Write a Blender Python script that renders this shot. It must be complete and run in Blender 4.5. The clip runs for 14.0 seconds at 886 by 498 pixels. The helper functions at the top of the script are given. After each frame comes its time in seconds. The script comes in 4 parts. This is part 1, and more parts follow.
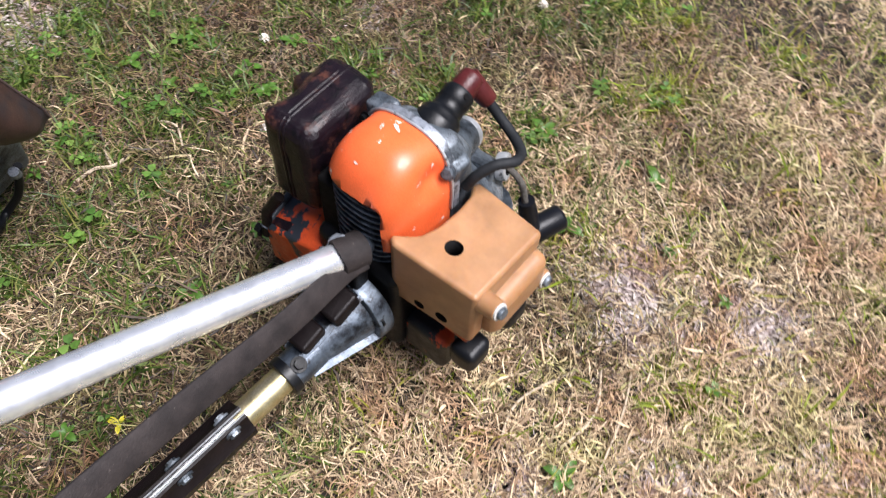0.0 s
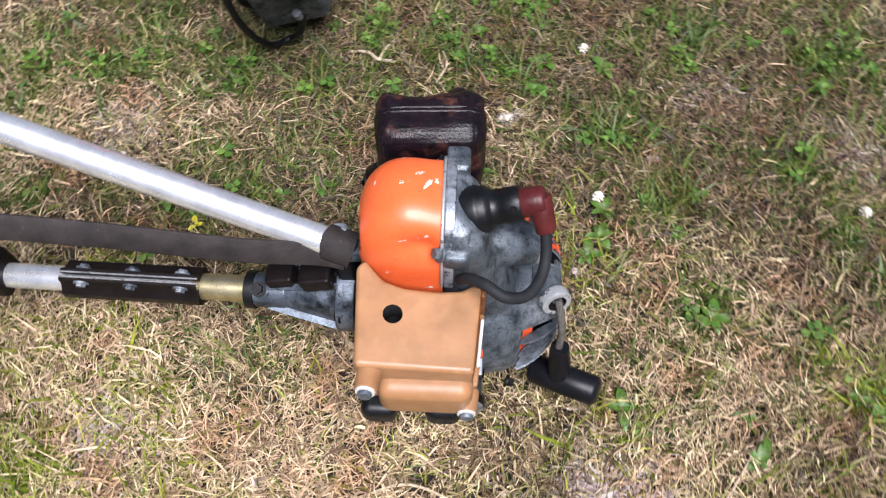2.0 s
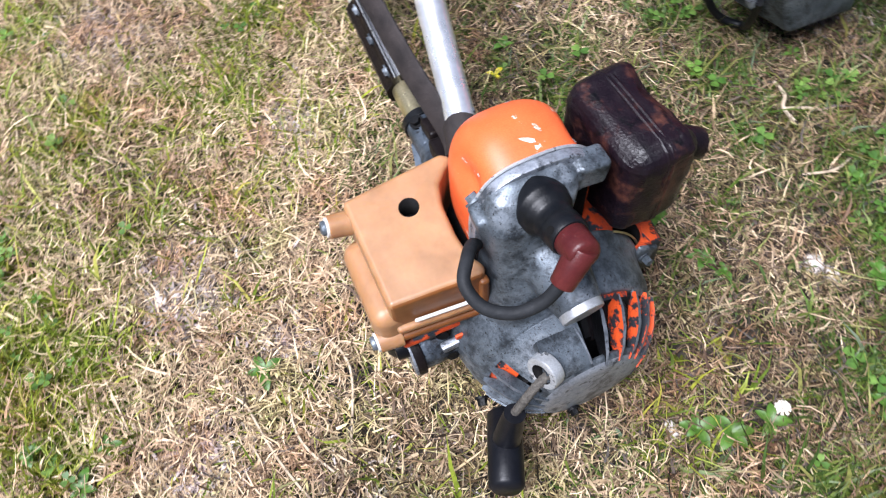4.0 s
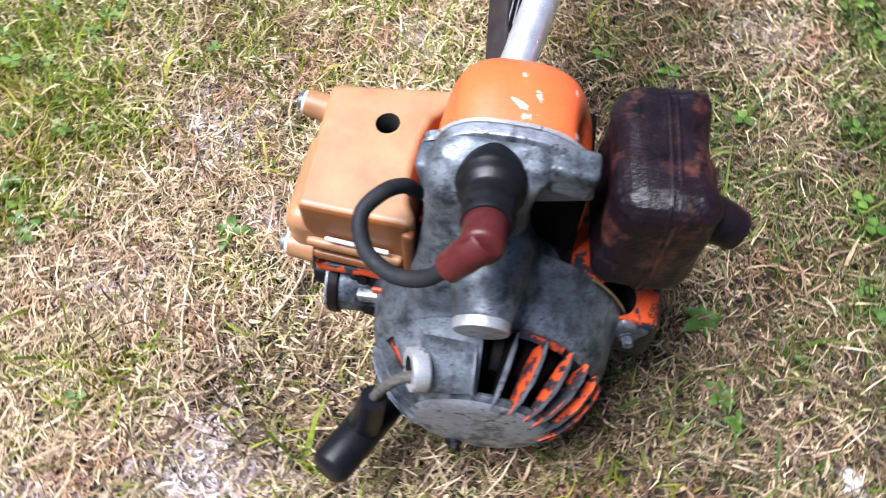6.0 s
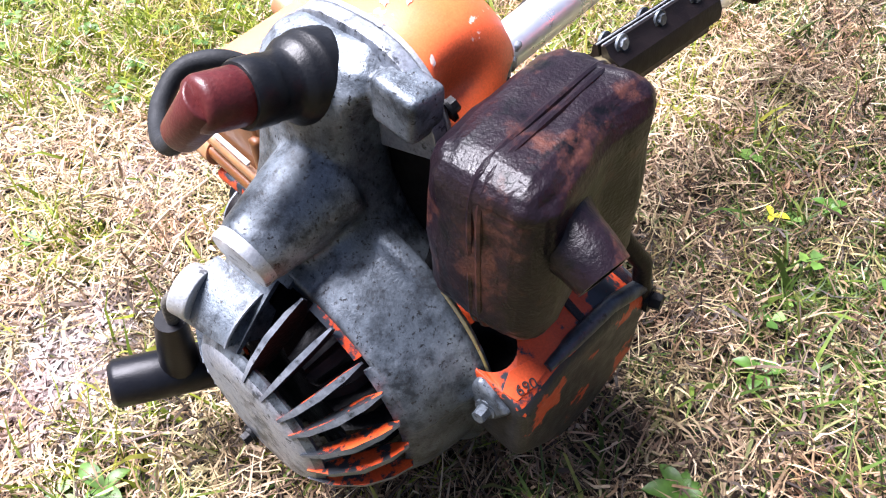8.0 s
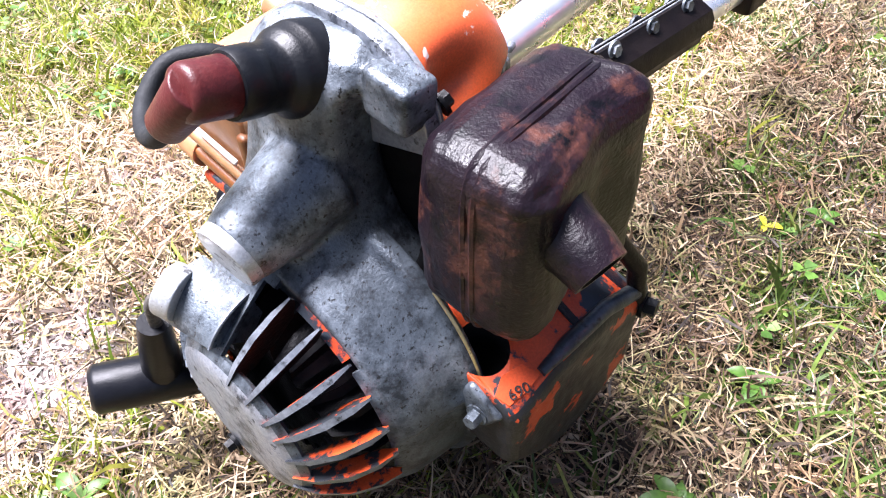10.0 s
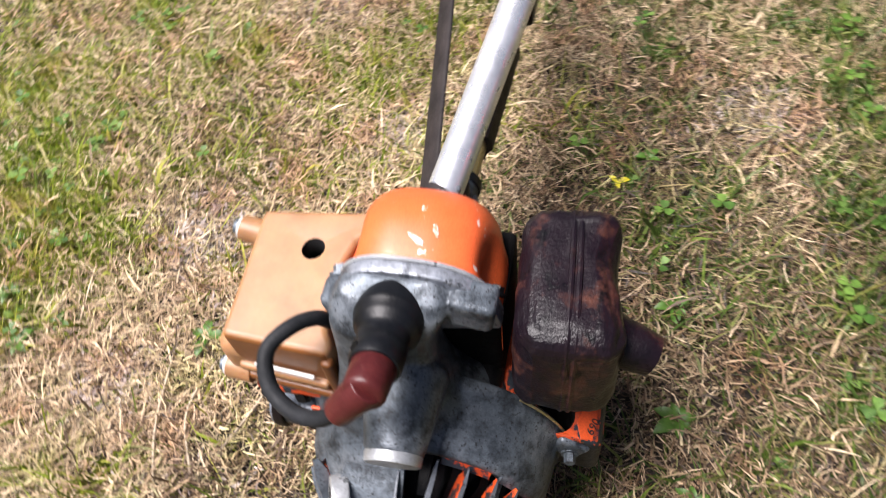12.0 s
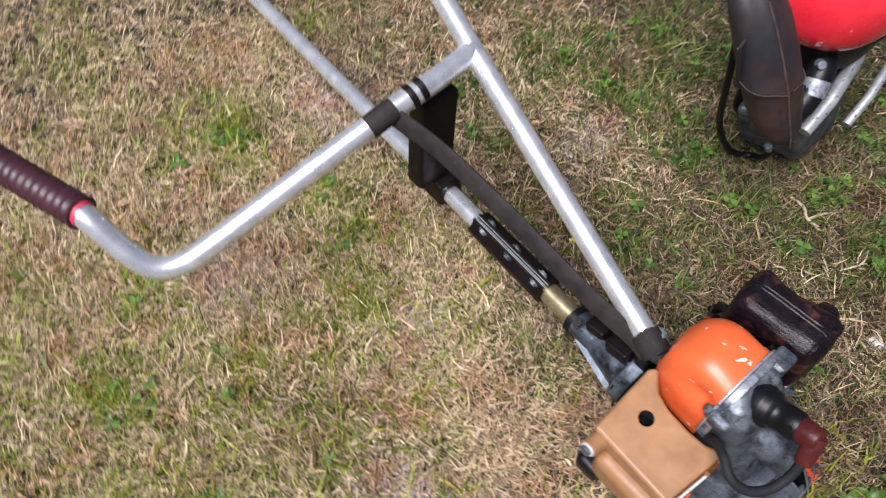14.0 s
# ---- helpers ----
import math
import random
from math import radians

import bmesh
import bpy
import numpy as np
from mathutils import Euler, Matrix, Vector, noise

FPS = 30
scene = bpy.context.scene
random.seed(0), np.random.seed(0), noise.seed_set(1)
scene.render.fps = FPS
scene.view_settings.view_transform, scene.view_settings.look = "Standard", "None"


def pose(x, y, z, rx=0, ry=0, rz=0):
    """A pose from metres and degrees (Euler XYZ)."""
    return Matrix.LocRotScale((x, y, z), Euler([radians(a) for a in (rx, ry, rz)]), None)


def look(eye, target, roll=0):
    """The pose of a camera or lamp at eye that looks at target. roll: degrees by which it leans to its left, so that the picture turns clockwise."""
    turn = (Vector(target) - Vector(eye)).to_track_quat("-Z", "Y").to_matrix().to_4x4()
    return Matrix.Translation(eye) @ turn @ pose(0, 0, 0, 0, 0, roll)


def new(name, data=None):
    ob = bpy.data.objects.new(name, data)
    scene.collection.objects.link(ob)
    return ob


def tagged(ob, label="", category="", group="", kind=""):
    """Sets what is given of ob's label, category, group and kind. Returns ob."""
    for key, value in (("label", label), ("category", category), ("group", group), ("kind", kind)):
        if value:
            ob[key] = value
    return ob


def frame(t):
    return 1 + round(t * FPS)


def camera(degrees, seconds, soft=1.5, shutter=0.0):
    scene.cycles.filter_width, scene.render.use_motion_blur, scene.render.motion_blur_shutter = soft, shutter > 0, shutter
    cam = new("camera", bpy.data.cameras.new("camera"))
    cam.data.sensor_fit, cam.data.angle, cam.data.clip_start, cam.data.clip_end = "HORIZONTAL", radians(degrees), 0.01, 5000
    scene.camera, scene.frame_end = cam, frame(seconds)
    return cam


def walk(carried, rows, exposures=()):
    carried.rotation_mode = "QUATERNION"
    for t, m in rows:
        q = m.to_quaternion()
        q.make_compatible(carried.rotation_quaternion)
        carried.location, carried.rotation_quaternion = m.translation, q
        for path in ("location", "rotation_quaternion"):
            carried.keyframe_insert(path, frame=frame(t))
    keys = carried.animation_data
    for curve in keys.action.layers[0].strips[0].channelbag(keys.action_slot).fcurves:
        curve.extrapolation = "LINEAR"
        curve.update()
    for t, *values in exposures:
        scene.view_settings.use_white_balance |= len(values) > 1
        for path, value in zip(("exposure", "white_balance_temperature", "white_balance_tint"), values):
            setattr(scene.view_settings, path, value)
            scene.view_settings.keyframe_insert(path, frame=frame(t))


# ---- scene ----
from mathutils.bvhtree import BVHTree

cam = camera(62.6, 14.0, 1.15, 0.36)
PATH = [
    (0, (-0.288, -0.262, 0.802), (0.593, 0.375, -0.877), 4.2),
    (0.5, (-0.207, -0.252, 0.827), (0.525, 0.475, -0.887), 4.8),
    (1, (-0.136, -0.269, 0.832), (0.406, 0.511, -0.928), 6.8),
    (1.5, (-0.02, -0.347, 0.858), (0.263, 0.557, -0.904), 6.4),
    (2, (0.06, -0.318, 0.84), (0.022, 0.649, -0.91), 0.1),
    (2.5, (0.138, -0.262, 0.791), (-0.104, 0.578, -1.008), 1.2),
    (3, (0.212, -0.207, 0.763), (-0.347, 0.473, -1.033), -6.0),
    (3.5, (0.317, -0.163, 0.762), (-0.502, 0.329, -0.995), -6.5),
    (3.7, (0.316, -0.151, 0.764), (-0.557, 0.25, -0.991), -7.2),
    (5.8, (0.341, -0.021, 0.652), (-0.654, -0.073, -1.082), 3.0),
    (6, (0.333, 0.035, 0.653), (-0.673, -0.137, -1.067), 0.7),
    (6.5, (0.346, 0.183, 0.618), (-0.608, -0.381, -1.047), -2.1),
    (7, (0.288, 0.235, 0.55), (-0.596, -0.61, -1.033), -7.9),
    (7.5, (0.245, 0.262, 0.501), (-0.683, -0.627, -1.031), -2.5),
    (7.7, (0.236, 0.264, 0.5), (-0.687, -0.662, -1.014), -3.2),
    (10, (0.238, 0.264, 0.486), (-0.738, -0.68, -0.983), -2.0),
    (10.5, (0.241, 0.255, 0.488), (-0.771, -0.666, -0.971), -1.5),
    (11, (0.24, 0.226, 0.49), (-0.839, -0.581, -0.987), -0.5),
    (11.5, (0.253, 0.192, 0.532), (-0.852, -0.458, -1.004), -4.1),
    (12, (0.272, 0.126, 0.679), (-0.81, -0.24, -0.963), -8.7),
    (12.5, (0.261, 0.064, 0.83), (-0.775, 0.071, -0.88), -7.3),
    (13, (0.208, -0.058, 0.895), (-0.75, 0.154, -0.848), -8.1),
    (13.5, (0.153, -0.193, 0.961), (-0.697, 0.124, -0.821), -8.6),
    (14, (0.074, -0.344, 1.029), (-0.759, 0.225, -0.698), -6.5),
]
EXPOSURES = [(0, 0.88, 6050, 15), (1, 0.80, 6050, 16), (2.5, 0.75, 5900, 16), (3.7, 0.96, 5700, 15), (5.8, 1.13, 5700, 16), (6.5, 1.50, 5750, 18), (7, 1.74, 5850, 20), (7.5, 2.02, 5850, 20), (11, 2.25, 5850, 20), (11.5, 1.66, 6000, 18), (12, 1.06, 6350, 17), (12.5, 0.78, 6200, 16), (14, 0.40, 6050, 16)]
walk(cam, [(t, look(eye, target, roll)) for t, eye, target, roll in PATH], EXPOSURES)

# ---- world, sun ----
world = bpy.data.worlds.new("world")
scene.world = world
world.use_nodes = True
wn = world.node_tree.nodes
sky = wn.new("ShaderNodeTexSky")
sky.sky_type, sky.sun_disc = "NISHITA", False
sky.sun_elevation, sky.sun_rotation = radians(64), radians(160)
sky.air_density, sky.dust_density, sky.ozone_density = 1.0, 4.0, 1.0
wn["Background"].inputs["Strength"].default_value = 0.030
world.node_tree.links.new(sky.outputs["Color"], wn["Background"].inputs["Color"])
sun = new("sun", bpy.data.lights.new("sun", "SUN"))
sun.data.energy, sun.data.angle, sun.data.color = 5.0, radians(34), (1.0, 0.965, 0.92)
sun.matrix_world = look((0.50, -1.37, 3.0), (0, 0, 0))


# ---- materials ----
def surface(name, colours, scale=30.0, rough=(0.45, 0.65), metal=0.0, bump=0.15, grain=600.0, chips=None, coat=0.0, stretch=(1, 1, 1), sss=0.0, soft=0.03, spec=0.5, stain=None, lumps=0.3):
    """Two-scale noise material. colours: two or three tones. chips: (tone, amount, scale, metal) of worn or dirty spots."""
    m = bpy.data.materials.new(name)
    m.use_nodes = True
    nt, n, l = m.node_tree, m.node_tree.nodes, m.node_tree.links
    bsdf = n["Principled BSDF"]
    tc, mp = n.new("ShaderNodeTexCoord"), n.new("ShaderNodeMapping")
    mp.inputs["Scale"].default_value = stretch
    l.new(tc.outputs["Object"], mp.inputs["Vector"])

    def tex(sc, detail=6.0, rg=0.6):
        t = n.new("ShaderNodeTexNoise")
        t.inputs["Scale"].default_value, t.inputs["Detail"].default_value, t.inputs["Roughness"].default_value = sc, detail, rg
        l.new(mp.outputs["Vector"], t.inputs["Vector"])
        return t.outputs["Fac"]

    def ramp(fac, stops):
        r = n.new("ShaderNodeValToRGB")
        while len(r.color_ramp.elements) < len(stops):
            r.color_ramp.elements.new(0.5)
        for e, (p, c) in zip(r.color_ramp.elements, stops):
            e.position, e.color = p, (*c, 1)
        l.new(fac, r.inputs["Fac"])
        return r.outputs["Color"]

    big = tex(scale)
    ps = [0.32, 0.68] if len(colours) == 2 else [0.3, 0.5, 0.7]
    colour = ramp(big, list(zip(ps, colours)))
    fine = tex(grain, 3.0)
    shade = ramp(fine, [(0.3, (0.82, 0.82, 0.82)), (0.7, (1.12, 1.12, 1.12))])
    mul = n.new("ShaderNodeMixRGB")
    mul.blend_type, mul.inputs["Fac"].default_value = "MULTIPLY", 1.0
    l.new(colour, mul.inputs["Color1"]), l.new(shade, mul.inputs["Color2"])
    colour = mul.outputs["Color"]
    rr = n.new("ShaderNodeMapRange")
    rr.inputs["From Min"].default_value, rr.inputs["From Max"].default_value = 0.3, 0.7
    rr.inputs["To Min"].default_value, rr.inputs["To Max"].default_value = rough
    l.new(tex(scale * 2.3), rr.inputs["Value"])
    l.new(rr.outputs["Result"], bsdf.inputs["Roughness"])
    bsdf.inputs["Metallic"].default_value = metal
    if stain:
        stone, samount, ssc, ssoft = stain
        spread = ramp(tex(ssc, 9.0, 0.7), [(max(0.0, 1 - samount - ssoft), (0, 0, 0)), (min(1.0, 1 - samount + ssoft), (1, 1, 1))])
        sx = n.new("ShaderNodeMixRGB")
        l.new(spread, sx.inputs["Fac"]), l.new(colour, sx.inputs["Color1"])
        sx.inputs["Color2"].default_value = (*stone, 1)
        colour = sx.outputs["Color"]
    if chips:
        tone, amount, csc, cmetal = chips
        spot = ramp(tex(csc, 8.0, 0.65), [(1 - amount, (0, 0, 0)), (min(1.0, 1 - amount + soft), (1, 1, 1))])
        mx = n.new("ShaderNodeMixRGB")
        l.new(spot, mx.inputs["Fac"]), l.new(colour, mx.inputs["Color1"])
        mx.inputs["Color2"].default_value = (*tone, 1)
        colour = mx.outputs["Color"]
        mm = n.new("ShaderNodeMapRange")
        mm.inputs["To Min"].default_value, mm.inputs["To Max"].default_value = metal, cmetal
        l.new(spot, mm.inputs["Value"]), l.new(mm.outputs["Result"], bsdf.inputs["Metallic"])
    l.new(colour, bsdf.inputs["Base Color"])
    bp = n.new("ShaderNodeBump")
    bp.inputs["Strength"].default_value, bp.inputs["Distance"].default_value = bump, 0.002
    ad = n.new("ShaderNodeMath")
    ad.operation, ad.inputs[1].default_value = "MULTIPLY_ADD", lumps
    l.new(big, ad.inputs[0]), l.new(fine, ad.inputs[2])
    l.new(ad.outputs[0], bp.inputs["Height"]), l.new(bp.outputs["Normal"], bsdf.inputs["Normal"])
    bsdf.inputs["Coat Weight"].default_value = coat
    bsdf.inputs["Specular IOR Level"].default_value = spec
    if sss:
        bsdf.inputs["Subsurface Weight"].default_value = sss
        bsdf.inputs["Subsurface Radius"].default_value = (0.012, 0.006, 0.002)
        bsdf.inputs["Subsurface Scale"].default_value = 1.0
    return m


def blades(name, stops, rough=0.55, through_light=0.12):
    """Leaf material whose tone differs from blade to blade."""
    m = bpy.data.materials.new(name)
    m.use_nodes = True
    n, l = m.node_tree.nodes, m.node_tree.links
    g, r = n.new("ShaderNodeNewGeometry"), n.new("ShaderNodeValToRGB")
    while len(r.color_ramp.elements) < len(stops):
        r.color_ramp.elements.new(0.5)
    for e, (p, c) in zip(r.color_ramp.elements, stops):
        e.position, e.color = p, (*c, 1)
    l.new(g.outputs["Random Per Island"], r.inputs["Fac"])
    tc, nz, mul = n.new("ShaderNodeTexCoord"), n.new("ShaderNodeTexNoise"), n.new("ShaderNodeMixRGB")
    nz.inputs["Scale"].default_value = 160.0
    l.new(tc.outputs["Object"], nz.inputs["Vector"])
    sh = n.new("ShaderNodeValToRGB")
    sh.color_ramp.elements[0].color, sh.color_ramp.elements[1].color = (0.7, 0.7, 0.7, 1), (1.22, 1.22, 1.2, 1)
    sh.color_ramp.elements[0].position, sh.color_ramp.elements[1].position = 0.3, 0.7
    l.new(nz.outputs["Fac"], sh.inputs["Fac"])
    mul.blend_type, mul.inputs["Fac"].default_value = "MULTIPLY", 1.0
    drift, hue, mul2 = n.new("ShaderNodeTexNoise"), n.new("ShaderNodeValToRGB"), n.new("ShaderNodeMixRGB")
    drift.inputs["Scale"].default_value, drift.inputs["Detail"].default_value = 15.0, 3.0
    l.new(tc.outputs["Object"], drift.inputs["Vector"])
    while len(hue.color_ramp.elements) < 4:
        hue.color_ramp.elements.new(0.5)
    for e, (p, c) in zip(hue.color_ramp.elements, ((0.34, (0.96, 0.80, 0.72)), (0.45, (1.02, 0.99, 0.98)), (0.56, (1.06, 1.07, 1.04)), (0.68, (0.88, 0.95, 0.70)))):
        e.position, e.color = p, (*c, 1)
    l.new(drift.outputs["Fac"], hue.inputs["Fac"])
    mul2.blend_type, mul2.inputs["Fac"].default_value = "MULTIPLY", 1.0
    l.new(r.outputs["Color"], mul2.inputs["Color1"]), l.new(hue.outputs["Color"], mul2.inputs["Color2"])
    l.new(mul2.outputs["Color"], mul.inputs["Color1"]), l.new(sh.outputs["Color"], mul.inputs["Color2"])
    bsdf, tl, mix = n["Principled BSDF"], n.new("ShaderNodeBsdfTranslucent"), n.new("ShaderNodeMixShader")
    l.new(mul.outputs["Color"], bsdf.inputs["Base Color"]), l.new(mul.outputs["Color"], tl.inputs["Color"])
    bsdf.inputs["Roughness"].default_value = rough
    mix.inputs["Fac"].default_value = through_light
    l.new(bsdf.outputs[0], mix.inputs[1]), l.new(tl.outputs[0], mix.inputs[2])
    l.new(mix.outputs[0], n["Material Output"].inputs["Surface"])
    return m


ORANGE = surface("orange_paint", [(0.70, 0.108, 0.026), (0.78, 0.135, 0.036)], 25, (0.34, 0.46), 0.0, 0.05, 900, ((0.76, 0.60, 0.52), 0.355, 42, 0.0), 0.10, stain=((0.36, 0.05, 0.016), 0.33, 30, 0.04), soft=0.02)
ORANGE_WORN = surface("worn_orange_paint", [(0.46, 0.050, 0.009), (0.60, 0.080, 0.015)], 35, (0.35, 0.55), 0.0, 0.15, 700, ((0.026, 0.034, 0.044), 0.485, 30, 0.3), 0.05, spec=0.4)
AMBER_DARK = surface("stained_shaded_amber_plastic", [(0.150, 0.048, 0.010), (0.215, 0.080, 0.020)], 18, (0.35, 0.5), 0.0, 0.02, 45, ((0.08, 0.028, 0.010), 0.4, 30, 0.0), 0.0, (1, 1, 1), 0.1, soft=0.2)
ORANGE_FLAKE = surface("dull_orange_paint", [(0.55, 0.062, 0.011), (0.64, 0.085, 0.016)], 60, (0.4, 0.55), 0.0, 0.1, 700, spec=0.4)
ORANGE_SLOT = surface("grimy_orange_paint", [(0.50, 0.055, 0.010), (0.66, 0.090, 0.017)], 35, (0.4, 0.6), 0.0, 0.12, 700, ((0.026, 0.030, 0.036), 0.51, 90, 0.3), 0.0, spec=0.35, soft=0.05)
AMBER = surface("amber_plastic", [(0.275, 0.135, 0.056), (0.340, 0.184, 0.090)], 14, (0.38, 0.52), 0.0, 0.015, 45, ((0.17, 0.060, 0.018), 0.43, 11, 0.0), 0.0, (1, 1, 1), 0.3, soft=0.25)
RUST = surface("rusty_muffler_steel", [(0.0040, 0.0025, 0.0045), (0.0080, 0.0042, 0.0068), (0.016, 0.0075, 0.0100)], 34, (0.27, 0.47), 0.0, 0.32, 450, ((0.002, 0.0018, 0.0025), 0.46, 75, 0.0), soft=0.12, spec=0.28, stain=((0.070, 0.026, 0.0175), 0.40, 34, 0.07), lumps=0.35)
CAST = surface("cast_aluminium", [(0.056, 0.069, 0.084), (0.122, 0.144, 0.167), (0.30, 0.33, 0.365)], 16, (0.40, 0.54), 0.5, 0.22, 620, ((0.006, 0.0065, 0.0075), 0.425, 400, 0.1), soft=0.06, stain=((0.024, 0.029, 0.035), 0.45, 60, 0.09))
CAST_WORN = surface("scuffed_cast_aluminium", [(0.20, 0.225, 0.265), (0.34, 0.365, 0.41), (0.56, 0.585, 0.62)], 50, (0.36, 0.52), 0.55, 0.25, 420, ((0.022, 0.026, 0.032), 0.42, 130, 0.1), soft=0.06, stain=((0.07, 0.080, 0.096), 0.46, 50, 0.08))
CAST_DARK = surface("near_black_casting", [(0.002, 0.002, 0.0024), (0.006, 0.0064, 0.0075)], 35, (0.35, 0.55), 0.0, 0.25, 400, ((0.035, 0.038, 0.043), 0.33, 60, 0.2), soft=0.12, spec=0.16)
CAST_BLUE = surface("grey_blue_casting", [(0.045, 0.057, 0.074), (0.155, 0.186, 0.228)], 26, (0.32, 0.5), 0.5, 0.2, 420, ((0.005, 0.005, 0.006), 0.44, 200, 0.1), soft=0.1, stain=((0.009, 0.010, 0.013), 0.47, 40, 0.08))
FLECKED = surface("orange_flecked_dark_casting", [(0.010, 0.011, 0.013), (0.026, 0.028, 0.032)], 35, (0.35, 0.6), 0.2, 0.25, 400, ((0.50, 0.06, 0.011), 0.45, 34, 0.0))
BRIGHT = surface("bright_machined_metal", [(0.34, 0.355, 0.37), (0.54, 0.555, 0.57)], 60, (0.3, 0.48), 0.5, 0.15, 700, ((0.11, 0.115, 0.12), 0.42, 120, 0.3))
TUBE = surface("polished_aluminium_tube", [(0.84, 0.87, 0.92), (0.92, 0.94, 0.97)], 20, (0.24, 0.34), 0.78, 0.02, 40, ((0.52, 0.53, 0.55), 0.31, 60, 0.8))
BRASS = surface("brassy_tube", [(0.50, 0.42, 0.22), (0.66, 0.58, 0.36)], 40, (0.25, 0.4), 0.9, 0.05, 500, ((0.25, 0.2, 0.1), 0.33, 70, 0.6))
STRIP = surface("rubbed_grey_metal", [(0.030, 0.038, 0.048), (0.075, 0.090, 0.108)], 60, (0.35, 0.5), 0.4, 0.15, 500, ((0.008, 0.008, 0.009), 0.44, 150, 0.1), soft=0.1)
RUBBER = surface("black_rubber", [(0.003, 0.0033, 0.0042), (0.0062, 0.007, 0.0088)], 50, (0.34, 0.48), 0.0, 0.1, 600, spec=0.3)
LEAD = surface("grey_rubber_lead", [(0.009, 0.010, 0.0115), (0.019, 0.0205, 0.023)], 60, (0.55, 0.75), 0.0, 0.15, 600, spec=0.18)
MAROON = surface("maroon_bakelite", [(0.05, 0.008, 0.009), (0.085, 0.016, 0.015)], 40, (0.3, 0.42), 0.0, 0.15, 500, ((0.17, 0.08, 0.06), 0.33, 90, 0.0), soft=0.08, spec=0.3)
BLACK = surface("black_plastic", [(0.0035, 0.0038, 0.0055), (0.007, 0.0075, 0.010)], 40, (0.3, 0.45), 0.0, 0.08, 500, spec=0.2)
SLEEVE = surface("dark_brown_painted_steel", [(0.004, 0.0026, 0.003), (0.009, 0.006, 0.006)], 40, (0.35, 0.55), 0.0, 0.2, 500, ((0.07, 0.055, 0.05), 0.30, 90, 0.2), spec=0.2)
LEATHER = surface("worn_brown_leather", [(0.011, 0.0085, 0.0085), (0.030, 0.0235, 0.0225)], 45, (0.6, 0.8), 0.0, 0.35, 700, ((0.12, 0.10, 0.09), 0.34, 200, 0.0), spec=0.3, soft=0.08)
GRIP = surface("maroon_ribbed_rubber", [(0.035, 0.010, 0.016), (0.06, 0.02, 0.028)], 40, (0.35, 0.5), 0.0, 0.1, 500)
RED = surface("chipped_red_paint", [(0.72, 0.018, 0.035), (0.80, 0.03, 0.05)], 25, (0.22, 0.36), 0.0, 0.05, 700, ((0.8, 0.66, 0.64), 0.345, 42, 0.0), 0.4)
PINK = surface("red_plastic_ring", [(0.65, 0.04, 0.1), (0.75, 0.07, 0.14)], 60, (0.4, 0.5))
SHIELD = surface("brown_rusted_sheet", [(0.020, 0.0115, 0.0105), (0.036, 0.020, 0.0165), (0.055, 0.029, 0.022)], 16, (0.42, 0.65), 0.1, 0.14, 400, ((0.009, 0.008, 0.008), 0.42, 150, 0.0), soft=0.1, stain=((0.013, 0.018, 0.026), 0.45, 13, 0.12))
SEAM = surface("scuffed_rust_seam", [(0.050, 0.032, 0.028), (0.085, 0.060, 0.054)], 80, (0.5, 0.7), 0.1, 0.2, 400, ((0.02, 0.012, 0.011), 0.45, 60, 0.0), soft=0.1)
WHITE = surface("white_gasket", [(0.50, 0.49, 0.47), (0.68, 0.67, 0.64)], 60, (0.4, 0.6), chips=((0.2, 0.16, 0.12), 0.4, 140, 0.0), soft=0.1)
EDGE = surface("pale_bare_edge", [(0.085, 0.096, 0.112), (0.21, 0.228, 0.255)], 90, (0.38, 0.52), 0.4, 0.15, 500, ((0.018, 0.020, 0.023), 0.42, 140, 0.2), soft=0.1)
STALK = surface("dry_stalk", [(0.36, 0.28, 0.19), (0.50, 0.41, 0.30)], 40, (0.6, 0.8), 0.0, 0.2)
ROPE = surface("grimy_starter_cord", [(0.03, 0.026, 0.022), (0.11, 0.10, 0.085)], 300, (0.7, 0.9), 0.0, 0.6, 900)
SCUFF = surface("pale_paint_scuff", [(0.60, 0.42, 0.36), (0.76, 0.64, 0.58)], 200, (0.5, 0.7), 0.0, 0.1, 700, ((0.72, 0.14, 0.05), 0.47, 260, 0.0), soft=0.08)
INK = surface("black_ink", [(0.015, 0.012, 0.012), (0.03, 0.025, 0.025)], 200, (0.5, 0.6))
# near-black colour for the shade inside holes and gaps, and the sooty spout
VOID = surface("soot_and_shade_black", [(0.0018, 0.0017, 0.0018), (0.0045, 0.004, 0.004)], 60, (0.7, 0.9), spec=0.15)
SOIL = surface("dry_lawn_soil", [(0.010, 0.0075, 0.005), (0.022, 0.0165, 0.0115), (0.055, 0.042, 0.031)], 22, (0.8, 0.95), 0.0, 1.0, 260, ((0.03, 0.034, 0.014), 0.42, 9, 0.0), lumps=1.0)
FAR_LAWN = surface("far_dry_lawn", [(0.048, 0.037, 0.021), (0.090, 0.071, 0.041), (0.145, 0.115, 0.068)], 9, (0.8, 0.95), 0.0, 1.0, 160, ((0.06, 0.076, 0.018), 0.46, 3.5, 0.0), soft=0.15)
STRAW = blades("dry_grass", [(0.0, (0.018, 0.011, 0.006)), (0.3, (0.084, 0.049, 0.026)), (0.6, (0.240, 0.157, 0.086)), (0.85, (0.44, 0.34, 0.212)), (1.0, (0.15, 0.165, 0.04))], 0.6, 0.1)
